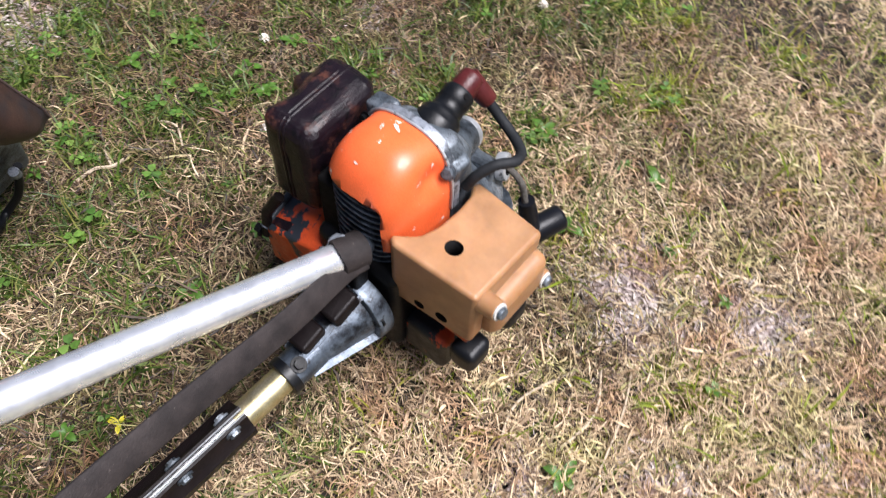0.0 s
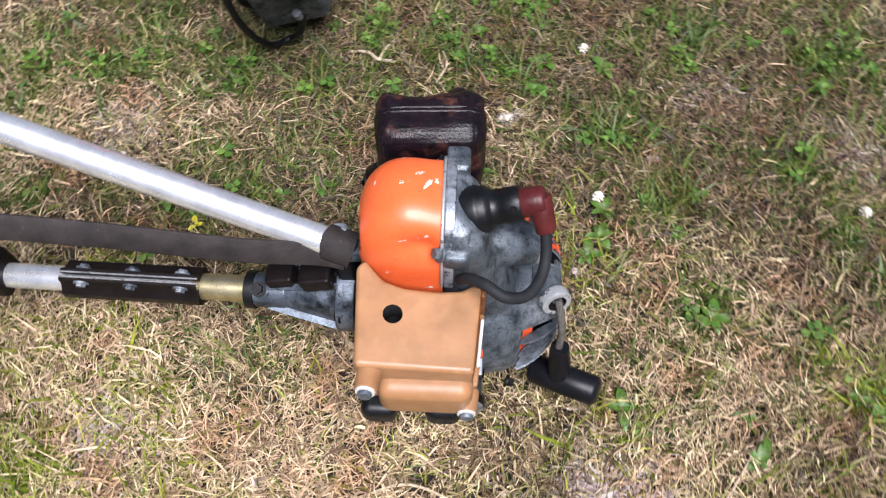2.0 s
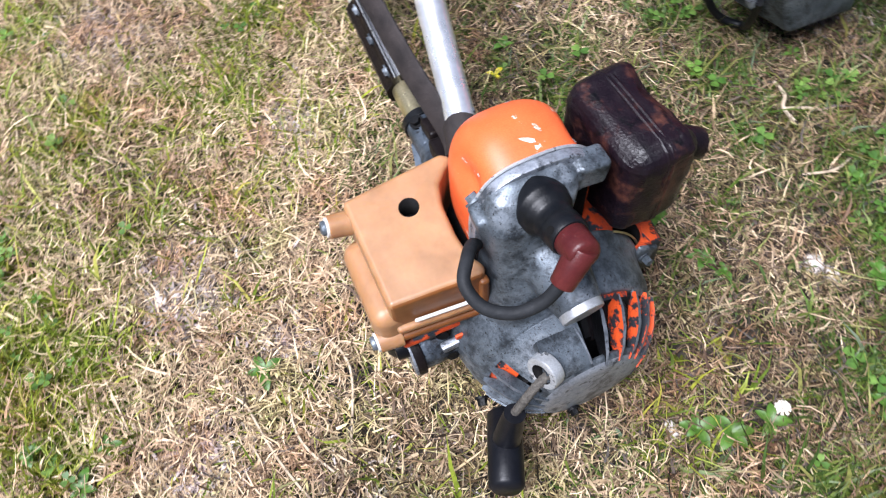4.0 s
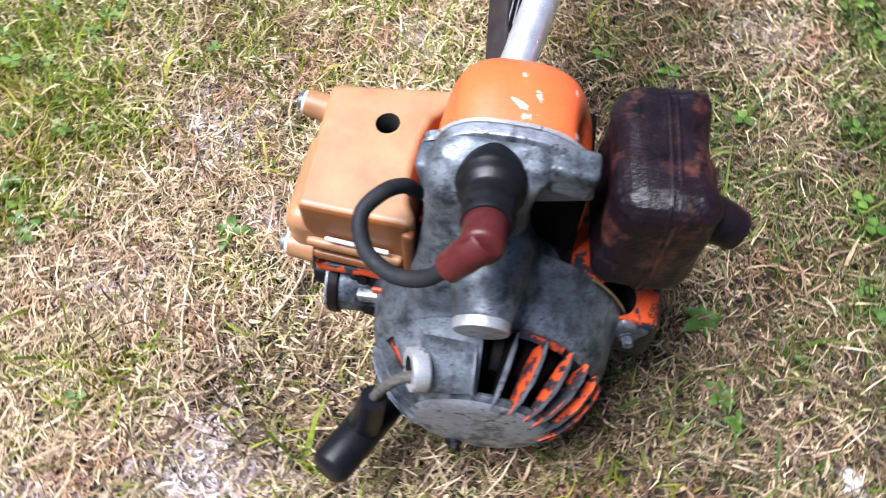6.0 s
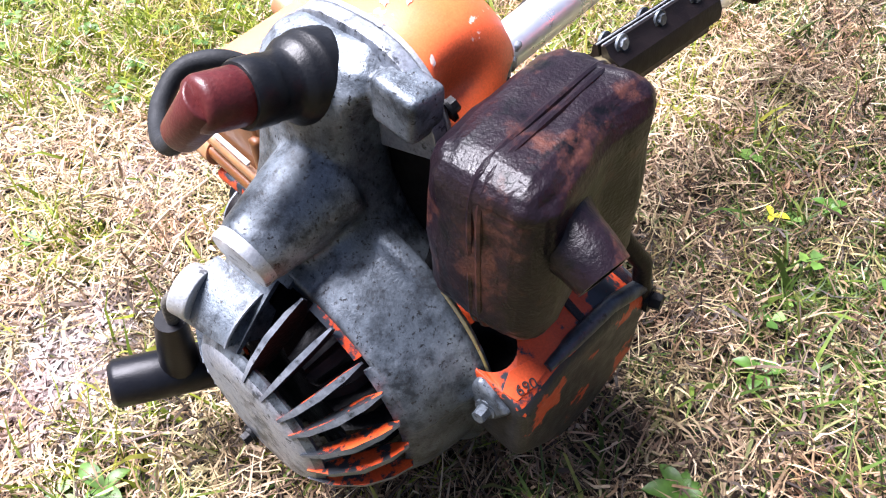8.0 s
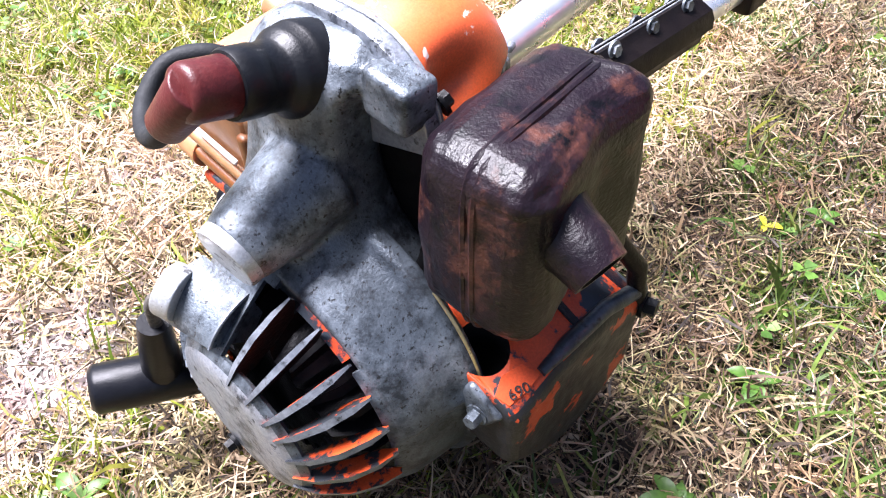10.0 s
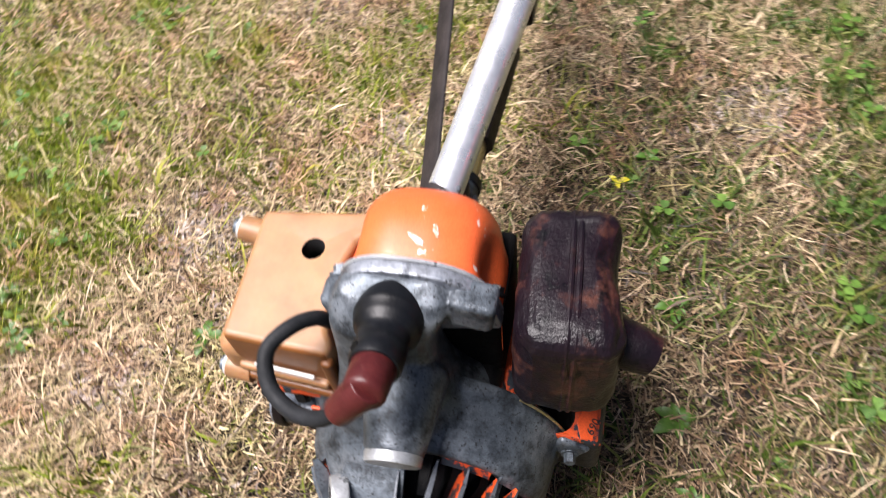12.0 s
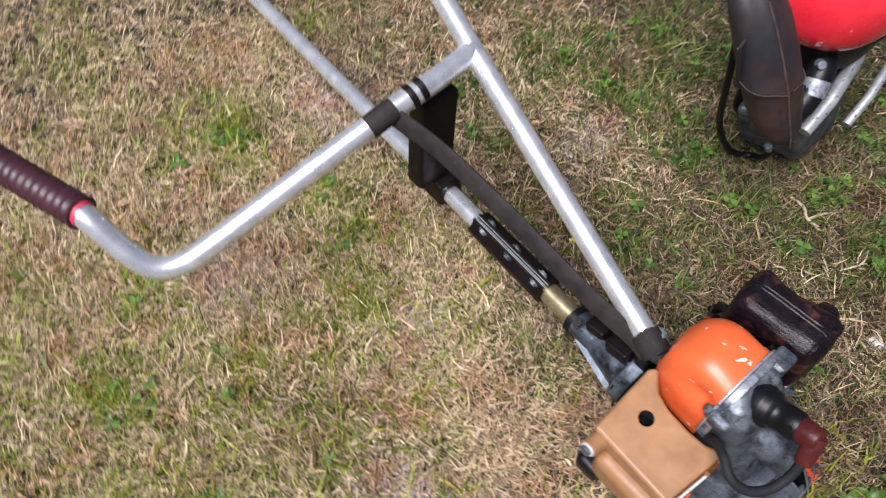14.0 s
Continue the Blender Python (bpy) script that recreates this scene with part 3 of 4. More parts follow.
    mid = b.verts.new(p + n * 0.0007)
    for k in range(14):
        b.faces.new((mid, rim[k], rim[(k + 1) % 14]))
    part("paint_chip", b, SCUFF, cover, "pale scuffed chip in the paint")
# cooling fins under the cover
for k in range(12):
    z = 0.180 + 0.0092 * k
    ring = []
    for q in range(36):
        c, w = math.cos(2 * math.pi * q / 36), math.sin(2 * math.pi * q / 36)
        ring.append((0.010 + 0.0385 * math.copysign(abs(c) ** 0.75, c), 0.030 + 0.0420 * math.copysign(abs(w) ** 0.75, w)))
    part("cooling_fin", prism([(x, y, z) for x, y in ring], (0, 0, 0.0028), 0.0008, 1), CAST_BLUE, crankcase)
# barrel in near-black: the shade between the cooling fins is in its colour
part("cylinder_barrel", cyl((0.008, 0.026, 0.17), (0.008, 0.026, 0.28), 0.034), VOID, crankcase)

# plug boot, elbow and lead
P0, P1, P2, P3 = V(0.074, 0.0200, 0.2990), V(0.1142, 0.0220, 0.3118), V(0.1285, 0.0215, 0.3165), V(0.1370, 0.0038, 0.2955)
ax = (P1 - P0).normalized()
u, v = frame_of(ax)
bm = loft([[P0 + ax * d + (u * math.cos(2 * math.pi * k / 36) + v * math.sin(2 * math.pi * k / 36)) * r for k in range(36)] for d, r in ((-0.012, 0.0205), (-0.008, 0.0224), (0.004, 0.0226), (0.0065, 0.0220), (0.0075, 0.0211), (0.0120, 0.0206), (0.0145, 0.0190), (0.0170, 0.0166), (0.0180, 0.0158), (0.0275, 0.0154), (0.0282, 0.0160), (0.0400, 0.0158), (0.0424, 0.0148), (0.0426, 0.0128))])
boot = part("plug_boot", bm, RUBBER, cutter, "black rubber spark plug boot", 50)
# raised near-black spot for the shade in the boot's small hole
part("boot_hole", cyl(P0 + ax * 0.034 + V(0.0, -0.0105, 0.0095), P0 + ax * 0.034 + V(0, -0.0122, 0.0112), 0.0030), VOID, boot)
el = (P3 - P2).normalized()
bm = cyl(P1 - ax * 0.004, P2 + ax * 0.0065, 0.0134, 0.0128, 28, None, 0.0035)
cyl(P2 - el * 0.004, P3, 0.0116, 0.0094, 26, bm, 0.0012)
part("plug_elbow", bm, MAROON, boot, "scuffed maroon plug elbow", 60)
lead = curve_points([P3 + (P2 - P3) * 0.2, V(0.138, -0.009, 0.283), V(0.134, -0.030, 0.274), V(0.121, -0.049, 0.276), V(0.102, -0.055, 0.284), V(0.085, -0.045, 0.286), V(0.071, -0.035, 0.276), V(0.064, -0.028, 0.260)], 7)
part("ignition_lead", sweep(lead, 0.0052, 14), LEAD, cutter, "thick grey rubber ignition lead", 60)

# fuel tank
top = [(-0.024, -0.110), (0.079, -0.110), (0.085, -0.030), (0.076, -0.027), (0.066, -0.034), (0.045, -0.0365), (0.015, -0.0355), (-0.004, -0.030), (-0.013, -0.021), (-0.022, -0.010), (-0.030, -0.018)]
bm = bmesh.new()
lo = [V(x * 0.98, y, 0.170 + 0.12 * max(0.0, x)) for x, y in top]
hi = [V(x, y, 0.2535 - 0.09 * (x - 0.03) - 0.05 * (-0.06 - y)) for x, y in top]
loft([lo, hi], bm)
bmesh.ops.recalc_face_normals(bm, faces=bm.faces)
bmesh.ops.bevel(bm, geom=bm.edges[:], offset=0.005, segments=4, profile=0.5, affect="EDGES")
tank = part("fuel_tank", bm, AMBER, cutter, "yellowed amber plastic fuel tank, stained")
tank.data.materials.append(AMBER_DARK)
# faces towards +x take the darker amber, their shade put into the colour
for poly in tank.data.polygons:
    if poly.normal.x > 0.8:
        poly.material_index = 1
cut(tank, cyl((0.006, -0.0615, 0.23), (0.006, -0.0615, 0.28), 0.0088, None, 28))
cut(tank, cyl((-0.04, -0.050, 0.183), (-0.012, -0.050, 0.183), 0.006, None, 20))
cut(tank, cyl((-0.04, -0.076, 0.186), (-0.02, -0.076, 0.186), 0.007, None, 20))
part("tank_bulge", rbox((0.036, -0.1085, 0.197), (0.086, 0.034, 0.056), 0.013, 5), AMBER, tank)
for p, q in [((-0.011, -0.100, 0.238), (-0.013, -0.128, 0.2435)), ((0.074, -0.105, 0.183), (0.074, -0.126, 0.184))]:
    p, q = Vector(p), Vector(q)
    d = (q - p).normalized()
    stub = part("tank_stub", cyl(p, q, 0.0115, 0.010, 24, edge=0.001), AMBER, tank)
    part("washer", cyl(q - d * 0.001, q + d * 0.0020, 0.0086, None, 24, edge=0.0006), WHITE, stub, "white washer")
    part("screw", cyl(q + d * 0.002, q + d * 0.006, 0.0066, 0.0060, 12, edge=0.001), CAST, stub, "steel screw head")
turn_z = Matrix.Rotation(radians(-4.5), 3, "Z")
part("gasket_strip", rbox((0.0845, -0.069, 0.2140), (0.0030, 0.047, 0.0032), 0.0009, 1, turn_z), WHITE, tank, "white gasket strip")
part("tank_lip", rbox((0.0815, -0.072, 0.2030), (0.0090, 0.072, 0.0085), 0.003, 3, turn_z), AMBER, tank, "amber ledge under the gasket")
part("tank_lip", rbox((0.0805, -0.070, 0.1860), (0.0100, 0.078, 0.0090), 0.003, 3, turn_z), AMBER_DARK, tank, "darker amber lower lip")
part("tank_lip", rbox((0.0840, -0.0315, 0.2080), (0.0090, 0.0085, 0.066), 0.003, 3), AMBER_DARK, tank, "darker amber upright lip")
part("tank_bracket", rbox((0.030, -0.068, 0.166), (0.104, 0.078, 0.010), 0.004), ORANGE_WORN, cutter, "orange sheet bracket under the tank")
carb = part("carburettor", cyl((0.066, -0.097, 0.122), (0.064, -0.036, 0.126), 0.0245, 0.0260, 36, rbox((0.060, -0.066, 0.146), (0.034, 0.038, 0.026), 0.005, 3), 0.003), CAST_BLUE, cutter, "oily grey carburettor body under the tank")
part("bowl_rim", cyl((0.066, -0.101, 0.122), (0.066, -0.092, 0.122), 0.0275, None, 36, edge=0.0015), SLEEVE, carb, "dark brown flange rim")
part("bowl_gasket", cyl((0.066, -0.103, 0.122), (0.066, -0.1005, 0.122), 0.0262, None, 36, edge=0.0006), CAST_WORN, carb, "pale gasket ring")
part("flange_tab", rbox((0.0860, -0.058, 0.1420), (0.0080, 0.034, 0.0110), 0.002, 2, Matrix.Rotation(radians(8), 3, "X")), CAST_WORN, carb, "scuffed mounting tab")
part("paint_flake", rbox((0.0880, -0.0505, 0.1560), (0.0030, 0.022, 0.0070), 0.0012, 2), ORANGE_FLAKE, carb, "flake of orange paint")
bolt(carb, (0.0860, -0.066, 0.1240), (1, -0.1, 0.2), 0.0065, 0.006)
bolt(carb, (0.0800, -0.070, 0.1600), (1, -0.1, 0.5), 0.0050, 0.005)
part("choke_knob", cyl((0.066, -0.100, 0.134), (0.066, -0.114, 0.134), 0.012, 0.011, 20, edge=0.002), BLACK, cutter)
for x, y, z in ((-0.011, -0.104, 0.130), (0.052, -0.104, 0.130)):
    part("rubber_mount", rbox((x, y, z), (0.036, 0.032, 0.034), 0.010, 4), RUBBER, cutter, "black rubber tank mount")

# muffler
mc = V(0.0305, 0.1235, 0.2505)
tilt = Matrix.Rotation(radians(3), 3, "Z")
bm = rbox(mc, (0.106, 0.066, 0.113), 0.018, 6, tilt)
for v in bm.verts:
    if v.co.z < mc.z:
        v.co.z += 0.16 * (v.co.x - mc.x)
bmesh.ops.subdivide_edges(bm, edges=bm.edges[:], cuts=5, use_grid_fill=True)
bm.normal_update()
for v in bm.verts:
    near = math.exp(-((v.co.x - 0.055) ** 2 + (v.co.y - 0.153) ** 2 + (v.co.z - 0.272) ** 2) / 0.0009)
    if v.co.y > mc.y:
        v.co.y -= 0.007 * math.exp(-((v.co.x - 0.022) / 0.022) ** 2) * min(1.0, (v.co.y - mc.y) / 0.02)
    v.co += v.normal * (0.0022 * noise.noise(v.co * 45) + 0.0012 * noise.noise(v.co * 140) + 0.0035 * near * noise.noise(v.co * 120 + V(3, 0, 0)) + 0.0014 * near)
muffler = part("muffler", bm, RUST, cutter, "dark rust-brown box muffler, scaly", 60)
seam = []
for k in range(64):
    a = 2 * math.pi * k / 64
    c, s = math.cos(a), math.sin(a)
    e = 0.30
    seam.append(mc + tilt @ V(0.0524 * math.copysign(abs(c) ** e, c), 0.002, 0.0559 * math.copysign(abs(s) ** e, s)))
    if s < 0:
        seam[-1].z += 0.16 * (seam[-1].x - mc.x)
for off in (-0.0024, 0.0024):
    ring = [p + tilt @ V(0, off, 0) for p in seam]
    part("muffler_seam", sweep(ring + ring[:2], 0.0021, 8), RUST, muffler)
bm = sweep(curve_points([V(0.051, 0.142, 0.268), V(0.055, 0.163, 0.267), V(0.057, 0.177, 0.262)], 4), 0.015, 18, None, [0.023, 0.021, 0.0185, 0.0165, 0.0155, 0.0150, 0.0145, 0.0140, 0.0135])
spout = part("exhaust_spout", bm, RUST, muffler, "stubby scaly exhaust outlet", 50)
cut(spout, cyl((0.0560, 0.169, 0.265), (0.0580, 0.190, 0.257), 0.0105, None, 18))
part("muffler_stay", sweep([V(-0.028, 0.140, 0.19), V(-0.040, 0.152, 0.165), V(-0.044, 0.156, 0.125)], 0.006, 10), SLEEVE, cutter, "dark steel muffler stay")
bolt(cutter, (-0.046, 0.160, 0.130), (-0.2, 1, 0.1), 0.006, 0.008)

# orange side housing under the muffler
side_poly = [(0.080, 0.149), (0.081, 0.100), (0.040, 0.062), (0.000, 0.056), (-0.044, 0.076), (-0.046, 0.138), (-0.006, 0.155), (0.040, 0.158)]
rings = []
for y, rise, inset in ((0.070, 0.030, 0.004), (0.095, 0.027, 0.0), (0.125, 0.014, 0.0), (0.1530, 0.004, 0.0), (0.1595, -0.003, 0.003)):
    rings.append([V(x - math.copysign(inset, x - 0.02), y, z + (rise if z > 0.12 else (0.4 * rise if inset == 0 else inset))) for x, z in side_poly])
bm = loft(rings)
bmesh.ops.recalc_face_normals(bm, faces=bm.faces)
bmesh.ops.bevel(bm, geom=[e for e in bm.edges if len(e.link_faces) == 2 and e.calc_face_angle() > 0.5], offset=0.004, segments=3, profile=0.5, affect="EDGES")


def lid_z(x, y):
    """Height of the side housing's lid."""
    edge = 0.149 + (0.158 - 0.149) * (0.080 - x) / 0.040 if x > 0.040 else 0.158 - 0.003 * (0.040 - x) / 0.046 if x > -0.006 else 0.155 - 0.017 * (-0.006 - x) / 0.040
    return edge + (0.004 + 0.357 * (0.153 - y) if y > 0.125 else 0.014 + 0.433 * (0.125 - y))


housing = part("side_housing", bm, ORANGE_WORN, cutter, "flaking orange painted side housing")
housing.data.materials.append(FLECKED)
for poly in housing.data.polygons:
    if poly.normal.y > 0.75 or poly.normal.x > 0.6 or poly.normal.z < -0.3:
        poly.material_index = 1
cut(housing, cyl((0.062, 0.121, 0.140), (0.068, 0.126, 0.200), 0.0145, None, 28))
part("edge_strip", sweep([V(0.052, 0.1525, lid_z(0.052, 0.1525)), V(0.030, 0.1530, lid_z(0.030, 0.153)), V(-0.006, 0.1535, lid_z(-0.006, 0.1535)), V(-0.047, 0.1545, lid_z(-0.047, 0.1545))], 0.0050, 12, None, [0.0030, 0.0050, 0.0052, 0.0052]), STRIP, housing, "worn dark grey metal edge")
arc = [V(0.0745, CY + 0.1035 * math.cos(radians(a)), CZ + 0.1035 * math.sin(radians(a))) for a in range(6, 53, 3)]
part("gasket", sweep(arc, 0.0010, 8), BRASS, housing, "thin brassy gasket edge")
# thin plate added to colour this part of the lid rust-brown
plate = [(0.016, 0.122), (0.018, 0.149), (-0.040, 0.150), (-0.040, 0.122)]
part("lid_plate", prism([(x, y, lid_z(x, y) - 0.001) for x, y in plate], (0, 0, 0.0022), 0.0006, 1), RUST, housing, "thin rust-brown plate added on the lid")
flake = [(0.0785, 0.143), (0.0765, 0.1515), (0.064, 0.1535), (0.053, 0.1530), (0.056, 0.143), (0.068, 0.139)]
part("paint_flake", prism([(x, y, lid_z(x, y) - 0.0006) for x, y in flake], (0, 0, 0.0011), 0.0002, 1), ORANGE_FLAKE, housing, "island of orange paint")
txt = bpy.data.curves.new("number", "FONT")
txt.body, txt.size, txt.extrude = "690", 0.0085, 0.0002
to = new("number", txt)
bpy.context.view_layer.update()
tme = bpy.data.meshes.new_from_object(to.evaluated_get(bpy.context.evaluated_depsgraph_get()))
bpy.data.objects.remove(to)
nrm = V(0.20, 0.40, 1.0).normalized()
ux = V(-1, 0.38, 0.05)
ux = (ux - nrm * ux.dot(nrm)).normalized()
uy = nrm.cross(ux)
tm = Matrix((ux, uy, nrm)).transposed().to_4x4()
tm.translation = V(0.0665, 0.1505, lid_z(0.0665, 0.1505)) - ux * 0.0075 - uy * 0.003 + nrm * 0.0014
tme.transform(tm)
tme.materials.clear()
tme.materials.append(INK)
tob = new("inked_number", tme)
tob.parent = housing

# gearcase neck towards the shaft
TA, TB = V(-0.140, 0.008, 0.147), V(-1.06, 0.047, 0.108)
td = (TB - TA).normalized()


def on_tube(x):
    return TA + td * ((x - TA.x) / td.x)


part("front_lug", rbox((0.0800, 0.1345, 0.1435), (0.0075, 0.026, 0.024), 0.0035, 3, Matrix.Rotation(radians(-30), 3, "X")), CAST, housing, "grey cast lug with a bolt")
bolt(housing, (0.0840, 0.1365, 0.1395), (1, 0.1, 0.1), 0.0045, 0.008, CAST)
bm = cyl((-0.042, 0.012, 0.145), (-0.062, 0.012, 0.146), 0.044, 0.043, 40, edge=0.003)
neck = part("clutch_flange", bm, CAST_BLUE, cutter, "round grey-blue clutch housing flange")
bm = cyl((-0.060, 0.011, 0.146), (-0.118, 0.009, 0.147), 0.034, 0.019, 32, edge=0.002)
cyl((-0.115, 0.009, 0.147), on_tube(-0.153), 0.0195, 0.0185, 32, bm, 0.002)
neck_casting = part("neck_casting", bm, CAST_BLUE, cutter, "ribbed grey-blue neck casting")
for ang in (20, 110, 200, 290):
    c, s = math.cos(radians(ang)), math.sin(radians(ang))
    tri = [V(-0.058, 0.011, 0.146) + V(0, c, s) * 0.020, V(-0.058, 0.011, 0.146) + V(0, c, s) * 0.042, V(-0.135, 0.009, 0.147) + V(0, c, s) * 0.021, V(-0.135, 0.009, 0.147) + V(0, c, s) * 0.012]
    w = V(0, -s, c) * 0.003
    part("web", loft([[p + w for p in tri], [p - w for p in tri]]), CAST_BLUE, neck_casting)
for c, size in (((-0.118, 0.012, 0.174), (0.030, 0.024, 0.018)), ((-0.079, 0.010, 0.186), (0.034, 0.032, 0.020))):
    part("rubber_pad", rbox(c, size, 0.004, 3, Matrix.Rotation(radians(-14), 3, "Y")), SLEEVE, neck_casting, "dark worn pad on the casting")
bolt(cutter, V(-0.142, 0.000, 0.165), (0, -0.4, 1), 0.0055, 0.006)
bolt(cutter, V(-0.056, -0.024, 0.158), (-1, 0, 0), 0.005, 0.006)
bolt(cutter, V(-0.056, 0.010, 0.184), (-1, 0, 0), 0.005, 0.006)
part("clamp_ring", cyl(on_tube(-0.148), on_tube(-0.158), 0.0205, None, 28, edge=0.001), RUBBER, cutter)

# shaft tube
part("shaft_tube", cyl(on_tube(-0.15), on_tube(-1.75), 0.0135, None, 28), TUBE, cutter, "long bright aluminium shaft tube")
part("brass_section", cyl(on_tube(-0.152), on_tube(-0.215), 0.0142, None, 28), BRASS, cutter, "brass-coloured tube section")
# clamped shell sleeve
c0, c1 = on_tube(-0.207), on_tube(-0.355)
up = V(0.03, -0.25, 1).normalized()
sd = td.cross(up).normalized()
bm = bmesh.new()
for s in (1, -1):
    ring = []
    sec = [(0.0015, 0.024), (0.006, 0.024), (0.009, 0.016), (0.0185, 0.009), (0.0205, 0.0), (0.0185, -0.009), (0.009, -0.016), (0.006, -0.024), (0.0015, -0.024)]
    loft([[c + sd * s * a + up * b for a, b in sec] for c in (c0, c0 * 0.5 + c1 * 0.5, c1)], bm)
sleeve = part("clamp_shell", bm, SLEEVE, cutter, "dark bolted clamp shell round the tube")
for f in (0.12, 0.48, 0.84):
    c = c0 + (c1 - c0) * f
    bolt(sleeve, c - sd * 0.008 + up * 0.0195, -sd, 0.0055, 0.004, CAST)
    bolt(sleeve, c + sd * 0.008 + up * 0.0195, sd, 0.0055, 0.004, CAST)
for s in (-0.0012, 0.0012):
    part("shell_edge", sweep([c0 + up * 0.0245 + sd * s * 2.2, c1 + up * 0.0245 + sd * s * 2.2], 0.0008, 6), BRIGHT, sleeve, "scraped bright shell edge")

# strut, handlebar and strap
S0, YJ = V(-0.052, 0.0155, 0.2355), V(-0.447, 0.0920, 0.3570)
part("strut", sweep(curve_points([S0 - (YJ - S0).normalized() * 0.011, S0 + (YJ - S0) * 0.5, YJ, V(-0.52, 0.1070, 0.3800), V(-0.66, 0.130, 0.424)], 6), 0.0142, 24), TUBE, cutter, "bright aluminium handlebar strut")
bm = sweep([S0 + V(0.002, 0.0, -0.001), S0 + V(0.016, -0.002, -0.005), S0 + V(0.024, -0.004, -0.010)], 0.0135, 20, None, [0.0140, 0.0118, 0.0070])
part("strut_end", bm, CAST_BLUE, cutter, "rough welded strut end")
bm = bmesh.new()
for k, (q, r) in enumerate(((0.002, 0.0105), (0.010, 0.0085), (0.020, 0.0070), (0.028, 0.0062))):
    ball = bmesh.ops.create_icosphere(bm, subdivisions=3, radius=r)["verts"]
    for v in ball:
        v.co = v.co * (1 + 0.35 * noise.noise(v.co * 160 + V(k, 0, 0))) + S0 + (YJ - S0).normalized() * q + V(0.002, 0.0095 - 0.002 * k, 0.004 - 0.003 * (k % 2))
part("weld_bead", bm, CAST_WORN, cutter, "lumpy grey weld on the strut", 60)
bm = rbox((-0.048, 0.016, 0.205), (0.020, 0.026, 0.070), 0.005)
part("strut_bracket", bm, CAST_DARK, cutter, "dark cast strut bracket")
ld = (YJ - S0).normalized()
lu = V(-0.2, -0.85, 0.45)
lu = (lu - ld * lu.dot(ld)).normalized()
lv = ld.cross(lu)
rings = []
for k in range(25):
    a = radians(-118 + 236 * k / 24)
    d = lu * math.cos(a) + lv * math.sin(a)
    rings.append([S0 + ld * (0.002 * math.cos(3 * a) - 0.014) + d * 0.0145, S0 - ld * 0.014 + d * 0.0182, S0 + ld * (0.015 + 0.003 * math.sin(2 * a)) + d * 0.0176, S0 + ld * 0.015 + d * 0.0145])
bm = loft(rings)
part("strap_loop", bm, LEATHER, cutter, "worn leather loop round the strut")
HB = [YJ, V(-0.4400, 0.020, 0.3590), V(-0.4410, -0.047, 0.3560), V(-0.452, -0.20, 0.3280), V(-0.464, -0.300, 0.3030), V(-0.470, -0.344, 0.296), V(-0.482, -0.372, 0.303), V(-0.505, -0.386, 0.327), V(-0.549, -0.399, 0.372), V(-0.60, -0.417, 0.378)]
part("handlebar", sweep(curve_points(HB, 6), 0.0147, 24), TUBE, cutter, "bent bright aluminium handlebar")
G0, G1 = V(-0.547, -0.398, 0.372), V(-0.70, -0.452, 0.388)
gp = [G0 + (G1 - G0) * (k / 60) for k in range(61)]
part("handle_grip", sweep(gp, 0.019, 24, None, [0.0195 + 0.0012 * math.cos(k * math.pi / 2) for k in range(61)]), GRIP, cutter, "dark maroon ribbed rubber grip", 60)
gd = (G1 - G0).normalized()
part("grip_ring", cyl(G0 - gd * 0.004, G0 + gd * 0.001, 0.0150, 0.0165, 24), PINK, cutter, "red ring at the grip end")
hc = V(-0.441, -0.060, 0.3540)
hd = (HB[3] - HB[2]).normalized()
for s, w, m in ((0, 0.02, LEATHER), (-0.045, 0.004, SLEEVE), (-0.06, 0.004, SLEEVE)):
    part("bar_band", cyl(hc + hd * (s - w), hc + hd * (s + w), 0.0155, None, 24, edge=0.001), m, cutter)
# strap as a thick ribbon
sp = curve_points([S0 - ld * 0.008 + V(0, -0.012, 0.002), S0 + ld * 0.018 + V(0, -0.014, -0.003), V(-0.14, -0.002, 0.252), V(-0.26, -0.012, 0.290), V(-0.37, -0.026, 0.325), hc + V(0.006, 0.012, 0.002)], 8)
rings = []
for i, p in enumerate(sp):
    d = (sp[min(i + 1, len(sp) - 1)] - sp[max(i - 1, 0)]).normalized()
    w = d.cross(V(0.1, -0.82, 0.62)).normalized()
    h = w.cross(d).normalized()
    rings.append([p + w * a + h * b for a, b in ((0.0120, 0.0012), (0.0110, 0.0018), (-0.0110, 0.0018), (-0.0120, 0.0012), (-0.0120, -0.0012), (-0.0110, -0.0018), (0.0110, -0.0018), (0.0120, -0.0012))])
part("strap", loft(rings), LEATHER, cutter, "worn flat brown leather strap", 60)
# dark hanger block under the bar
bm = rbox((-0.452, 0.018, 0.245), (0.034, 0.060, 0.165), 0.006, 2, Matrix.Rotation(radians(-8), 3, "X"))
rbox((-0.452, 0.022, 0.140), (0.060, 0.042, 0.050), 0.006, 2, None, bm)
part("hanger_block", bm, SLEEVE, cutter, "dark brown steel hanger bracket")

# starter handle and cord
tA, tB, ts = V(0.214, -0.072, 0.095), V(0.146, -0.041, 0.078), V(0.168, -0.043, 0.146)
mid = tA * 0.42 + tB * 0.58
bm = sweep([tA, tA + (tB - tA) * 0.05, mid, tB - (tB - tA) * 0.05, tB], 0.012, 20, None, [0.0125, 0.0162, 0.0165, 0.0162, 0.0125])
sweep([mid, mid + (ts - mid) * 0.6, ts], 0.01, 18, bm, [0.0135, 0.0115, 0.0095])
grip = part("starter_handle", bm, BLACK, cutter, "black plastic T-shaped pull grip", 60)
